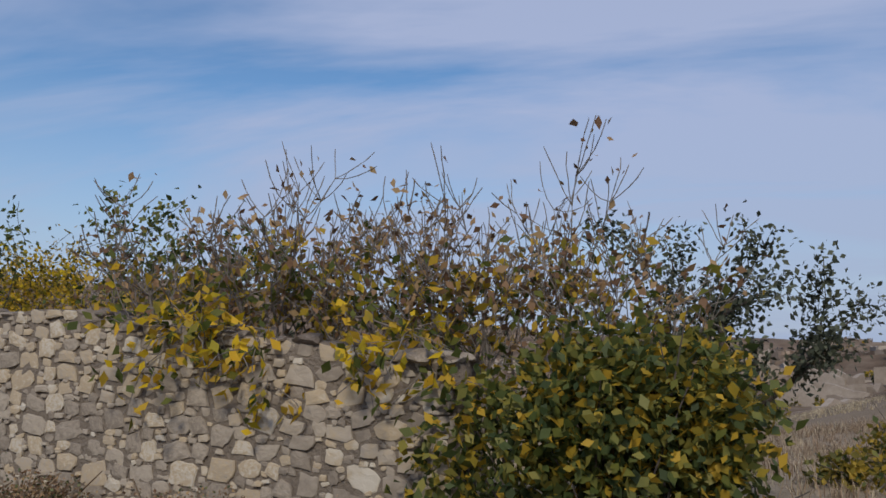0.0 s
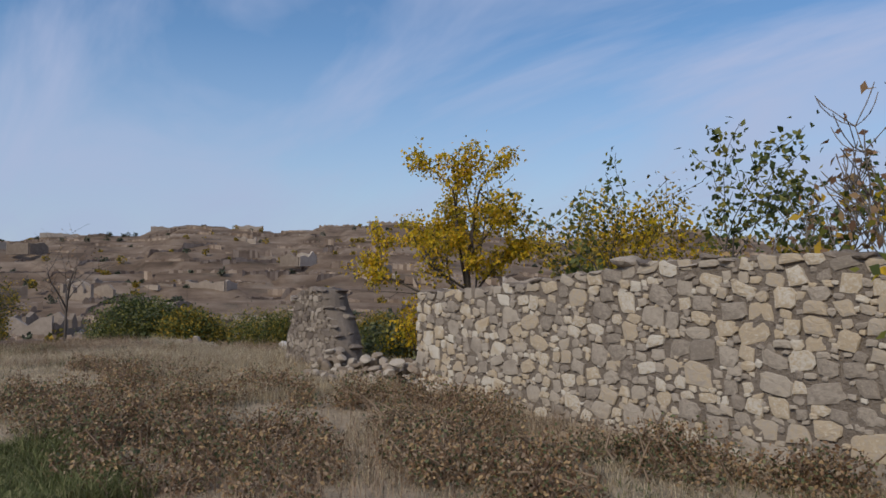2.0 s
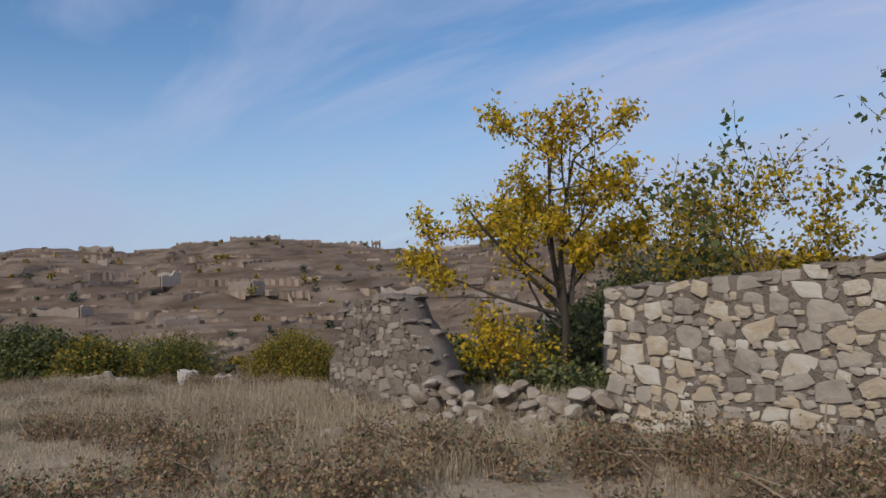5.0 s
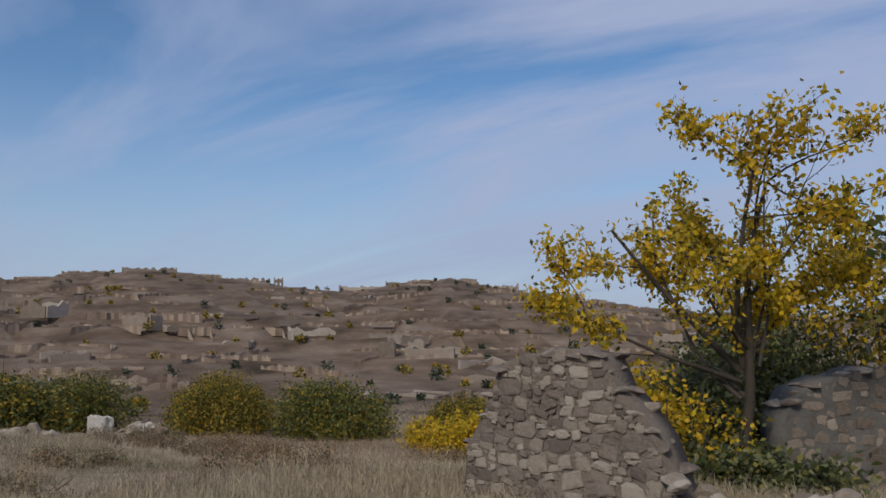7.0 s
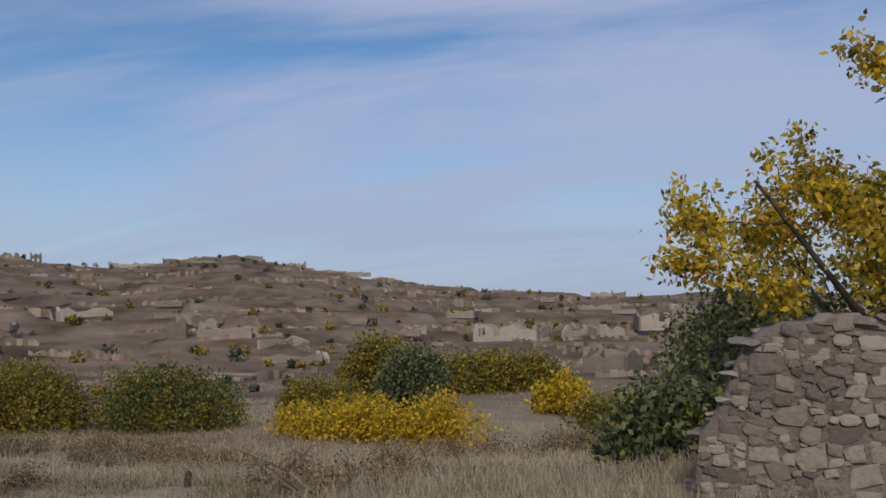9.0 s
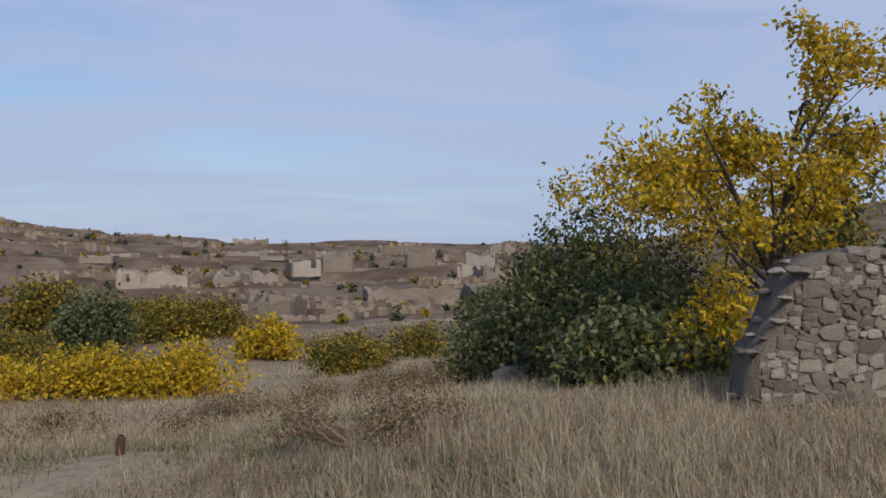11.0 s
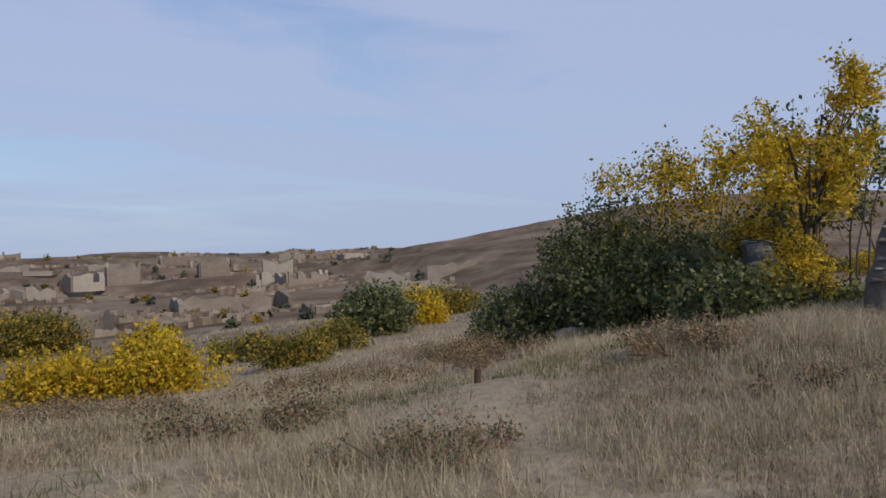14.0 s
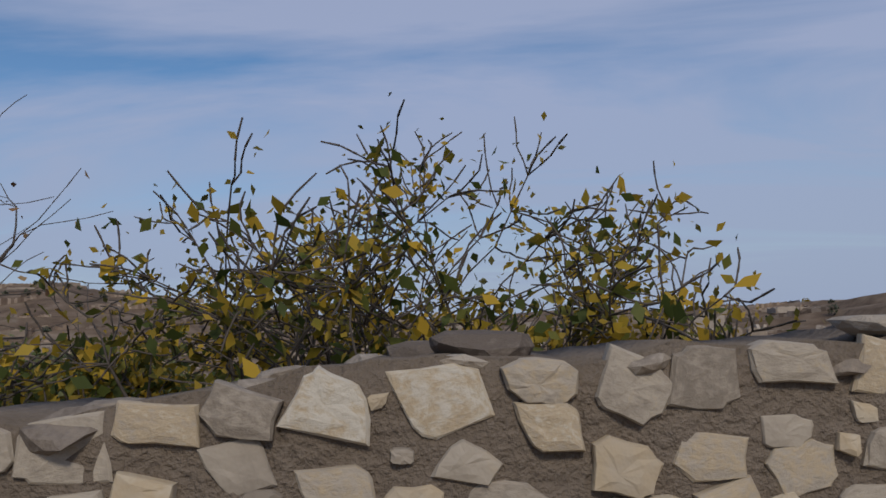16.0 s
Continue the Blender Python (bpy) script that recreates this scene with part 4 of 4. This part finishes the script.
# scrub on the slopes, too many to count
rs = np.random.RandomState(12)
P = []
for i in range(420):
    az, q = radians(rs.uniform(73, 180)), rs.uniform(60, 268)
    bx, by = CX + q * math.cos(az), CY + q * math.sin(az)
    s = rs.uniform(0.3, 1.0) * (1.0 if q > 100 else 0.8)
    n = 60
    v = rs.normal(size=(n, 3))
    v /= np.linalg.norm(v, axis=1)[:, None]
    p = v * s * rs.uniform(0.6, 1, (n, 1)) + (bx, by, ground_z(bx, by) + s * 0.5)
    P.append(p)
P = np.concatenate(P)
half = len(P) // 2
for nm, pts, mat in (("slope_scrub", P[:half], L_GREY), ("slope_scrub", P[half:], L_OLIVE)):
    o = new(nm, leaf_mesh(nm, pts, 0.42, mat, 77, 0.0, 1.3))
    tagged(o, "scattered low scrub on the far slopes", "scrub", kind="stuff")

# old stake in the meadow
co, faces = tube([(Vector((0, 0, -0.2)), Vector((0.02, 0.01, 0.15)), 0.045, 0.04), (Vector((0.02, 0.01, 0.15)), Vector((0.025, 0.01, 0.17)), 0.04, 0.02)], 9)
o = new("wooden_stake", mesh_from("wooden_stake", co, faces, WOOD))
o.location = (-22.3, 10.0, ground_z(-22.3, 10.0))
tagged(o, "short dark weathered wooden stake in dry grass", "stake")


# grasses
def blocked(x, y):
    b = (x > -12.4) & (x < -1.8) & (y > 8.85) & (y < 9.65)
    b |= (x > -16.9) & (x < -14.2) & (y > 8.75) & (y < 9.6)
    return b


def track(x, y):
    """How far inside the trodden track a place is, 0 to 1."""
    c = -22.6 + 0.42 * (y - 8) + 0.5 * np.sin(y * 0.5)
    t = np.exp(-((x - c) / 0.55) ** 2) * (y > 3) * (y < 20)
    w = np.exp(-((y - 1.6 - 0.25 * np.sin(x * 0.6)) / 0.5) ** 2)
    return np.maximum(t, w)


def grass(name, n, area, hgt, mat, seed, label, blades=8, lean=0.35, width=0.006, patch=0.0, pscale=0.5, spread=0.07, keep=None, pseed=5):
    r = np.random.RandomState(seed)
    x, y = r.uniform(area[0], area[1], n), r.uniform(area[2], area[3], n)
    ok = ~blocked(x, y) & (r.rand(n) > track(x, y) * 0.96)
    ok &= fbm(x, y, pscale, pseed) + r.normal(0, 0.12, n) > patch
    if keep is not None:
        ok &= keep(x, y, r)
    x, y = x[ok], y[ok]
    m = len(x)
    hh = hgt * r.uniform(0.55, 1.25, m) * (1 + 0.3 * fbm(x, y, 0.7, 9))
    hh *= np.where(np.abs(y - 2.2) < 1.6, 0.6, 1.0)
    X, Y, H = np.repeat(x, blades), np.repeat(y, blades), np.repeat(hh, blades)
    k = len(X)
    X, Y = X + r.normal(0, spread, k), Y + r.normal(0, spread, k)
    Z = height(X, Y) - 0.02
    a, l = r.uniform(0, 6.28, k), np.abs(r.normal(0, lean, k)) + 0.05
    H = H * r.uniform(0.5, 1.1, k)
    dx, dy = np.cos(a) * l * H, np.sin(a) * l * H
    wx, wy = -np.sin(a + r.normal(0, 0.6, k)) * width, np.cos(a) * width
    b0, b1 = np.stack([X - wx, Y - wy, Z], 1), np.stack([X + wx, Y + wy, Z], 1)
    m0, m1 = np.stack([X + dx * 0.35 - wx * 0.8, Y + dy * 0.35 - wy * 0.8, Z + H * 0.6], 1), np.stack([X + dx * 0.35 + wx * 0.8, Y + dy * 0.35 + wy * 0.8, Z + H * 0.6], 1)
    t0, t1 = np.stack([X + dx - wx * 0.25, Y + dy - wy * 0.25, Z + H * 0.97], 1), np.stack([X + dx + wx * 0.25, Y + dy + wy * 0.25, Z + H * 0.97], 1)
    co = np.stack([b0, b1, m1, m0, m0, m1, t1, t0], 1).reshape(-1, 3)
    o = new(name, quick_mesh(name, co, 4, mat))
    tagged(o, label, "grass", kind="stuff")
    return np.stack([X + dx, Y + dy, Z + H], 1)


grass("dry_grass", 26000, (-33, 1, 3.0, 12), 0.13, G_DRY, 1, "pale dry bunch grass covering the field", 9, 0.9, 0.0035, -0.05, 0.8)
grass("grey_grass", 15000, (-33, 1, 2.5, 12), 0.12, G_GREY, 51, "grey-brown withered grass between the pale tufts", 8, 1.0, 0.004, 0.0, 1.1, 0.1, pseed=57)
grass("dry_grass", 10000, (-34, 1, -1.0, 3.2), 0.09, G_DRY, 2, "short dry grass along the walked strip", 8, 1.0, 0.0035, -0.1, 0.8)
grass("dry_grass", 20000, (-50, 0, 12, 34), 0.2, G_DRY, 3, "pale dry meadow grass", 6, 0.7, 0.007, -0.2, 0.4, 0.14)
grass("dry_grass", 9000, (-60, 10, 30, 70), 0.28, G_DRY, 4, "far dry meadow grass", 5, 0.6, 0.018, 0.0, 0.2, 0.25)
grass("feather_grass", 16000, (-25, -12, 6.0, 14), 0.24, G_DRY, 5, "soft tall straw-coloured grass", 7, 0.5, 0.0035, -0.15, 0.45, 0.09, pseed=15)
tips = grass("brown_weeds", 8000, (-33, 1, 4.2, 9.5), 0.27, G_WEED, 6, "brown dead weeds with seed heads", 5, 0.6, 0.003, 0.1, 0.6, 0.12, pseed=21)
o = new("seed_heads", leaf_mesh("seed_heads", np.concatenate([tips[::2] - (0, 0, 0.02), tips[1::3] - (0, 0, 0.1)]), 0.014, G_WEED, 8, 0.0, 1.4))
tagged(o, "dry brown seed heads and curled leaves of weeds", "weeds", kind="stuff")
tips = grass("brown_weeds", 8000, (-45, -4, 10, 30), 0.32, G_WEED, 7, "brown dead weeds in the meadow", 5, 0.5, 0.007, 0.15, 0.35, 0.15, pseed=22)
o = new("seed_heads", leaf_mesh("seed_heads", tips[::2], 0.028, G_WEED, 9, 0.0, 1.4))
tagged(o, "dry brown seed heads in the meadow", "weeds", kind="stuff")
grass("green_grass", 9000, (-33, 1, 1.0, 11), 0.1, G_GREEN, 10, "fresh green grass patches", 9, 0.9, 0.004, 0.25, 0.5, 0.08, pseed=33)
grass("feather_grass", 9000, (-33, -19, 3.3, 12), 0.26, G_DRY, 14, "tufts of taller straw-coloured grass", 10, 0.6, 0.0035, 0.25, 0.9, 0.06, pseed=41)
tips = grass("brown_weeds", 5000, (-33, -19, 3.3, 12), 0.24, G_WEED, 15, "thin brown weeds among the grass", 5, 0.6, 0.003, 0.2, 0.9, 0.1, pseed=43)
o = new("seed_heads", leaf_mesh("seed_heads", tips[::2] - (0, 0, 0.02), 0.014, G_WEED, 16, 0.0, 1.4))
tagged(o, "small dry seed heads among the grass", "weeds", kind="stuff")
grass("green_grass", 7000, (-33, -19, 2.5, 12), 0.12, G_GREEN, 17, "grey-green low herbs among dry grass", 9, 0.9, 0.005, 0.3, 0.7, 0.08, pseed=47)
for i, (bx, by, w, d, h) in enumerate(((-10.4, 7.9, 3.2, 1.2, 0.42), (-7.6, 6.6, 2.4, 1.2, 0.4), (-9.8, 5.6, 3.2, 1.6, 0.38), (-13.2, 5.6, 3.0, 1.4, 0.4), (-6.3, 8.4, 2.2, 0.7, 0.4), (-3.8, 8.3, 2.6, 0.8, 0.35), (-19.6, 9.4, 2.6, 1.6, 0.35), (-23.5, 12.2, 3.2, 1.8, 0.4), (-20.0, 13.8, 2.6, 1.2, 0.45), (-9.4, 4.4, 2.6, 1.2, 0.34), (-13.6, 4.3, 3.0, 1.2, 0.32), (-16.6, 5.6, 2.6, 1.2, 0.3), (-11.8, 4.6, 3.0, 1.2, 0.36), (-8.4, 5.2, 2.0, 1.0, 0.3), (-12.6, 7.0, 2.4, 1.0, 0.36), (-6.0, 6.4, 2.2, 1.0, 0.3), (-15.2, 6.4, 3.0, 1.2, 0.3), (-17.5, 17.5, 4.0, 1.5, 0.5), (-28.0, 15.5, 4.0, 2.0, 0.5))):
    bush("weed_mound", bx, by, w * 1.15, d * 1.2, h, "low mound of russet and brown withered weeds", 500 + i, [(L_BROWN, 0.5), (G_WEED, 0.3), (L_DARK, 0.2)], 0.024, 0.3, G_WEED, category="weed patch")
for i, (bx, by, w, d, h) in enumerate(((-9.0, 7.4, 3.4, 1.2, 0.34), (-11.2, 4.1, 2.6, 1.0, 0.34), (-12.8, 4.0, 2.0, 0.8, 0.3), (-9.9, 4.9, 2.4, 1.0, 0.34), (-7.0, 7.9, 2.0, 0.8, 0.3), (-25.6, 4.6, 1.6, 0.9, 0.28), (-26.6, 6.0, 2.0, 1.0, 0.3), (-23.8, 7.6, 2.2, 1.0, 0.3), (-27.1, 4.0, 1.2, 0.8, 0.3), (-25.0, 9.5, 2.6, 1.2, 0.32), (-20.5, 6.8, 1.8, 0.9, 0.26), (-22.0, 16.5, 2.4, 1.2, 0.5), (-19.2, 17.5, 2.2, 1.2, 0.5), (-30.5, 14.0, 4.5, 1.6, 0.45), (-26.0, 13.0, 3.5, 1.4, 0.4))):
    bush("weed_mound", bx, by, w, d, h, "low mound of olive-green and brown weeds", 540 + i, [(L_DARK, 0.35), (L_BROWN, 0.3), (G_WEED, 0.35)], 0.024, 0.3, G_WEED, category="weed patch")
grass("green_grass", 2600, (-11.0, -8.6, 3.2, 4.3), 0.18, G_GREEN, 61, "bright fresh green grass beside the path", 9, 0.8, 0.005, -0.2, 0.9, 0.07, pseed=63)
grass("brown_weeds", 3500, (0.2, 14, 10, 34), 0.3, G_WEED, 71, "brown weeds covering the slope beyond the wall", 6, 0.6, 0.008, -0.2, 0.4, 0.16, pseed=73)
grass("dry_grass", 3500, (0.2, 14, 8, 34), 0.2, G_DRY, 72, "pale grass on the slope beyond the wall", 6, 0.7, 0.008, 0.0, 0.5, 0.16, pseed=75)
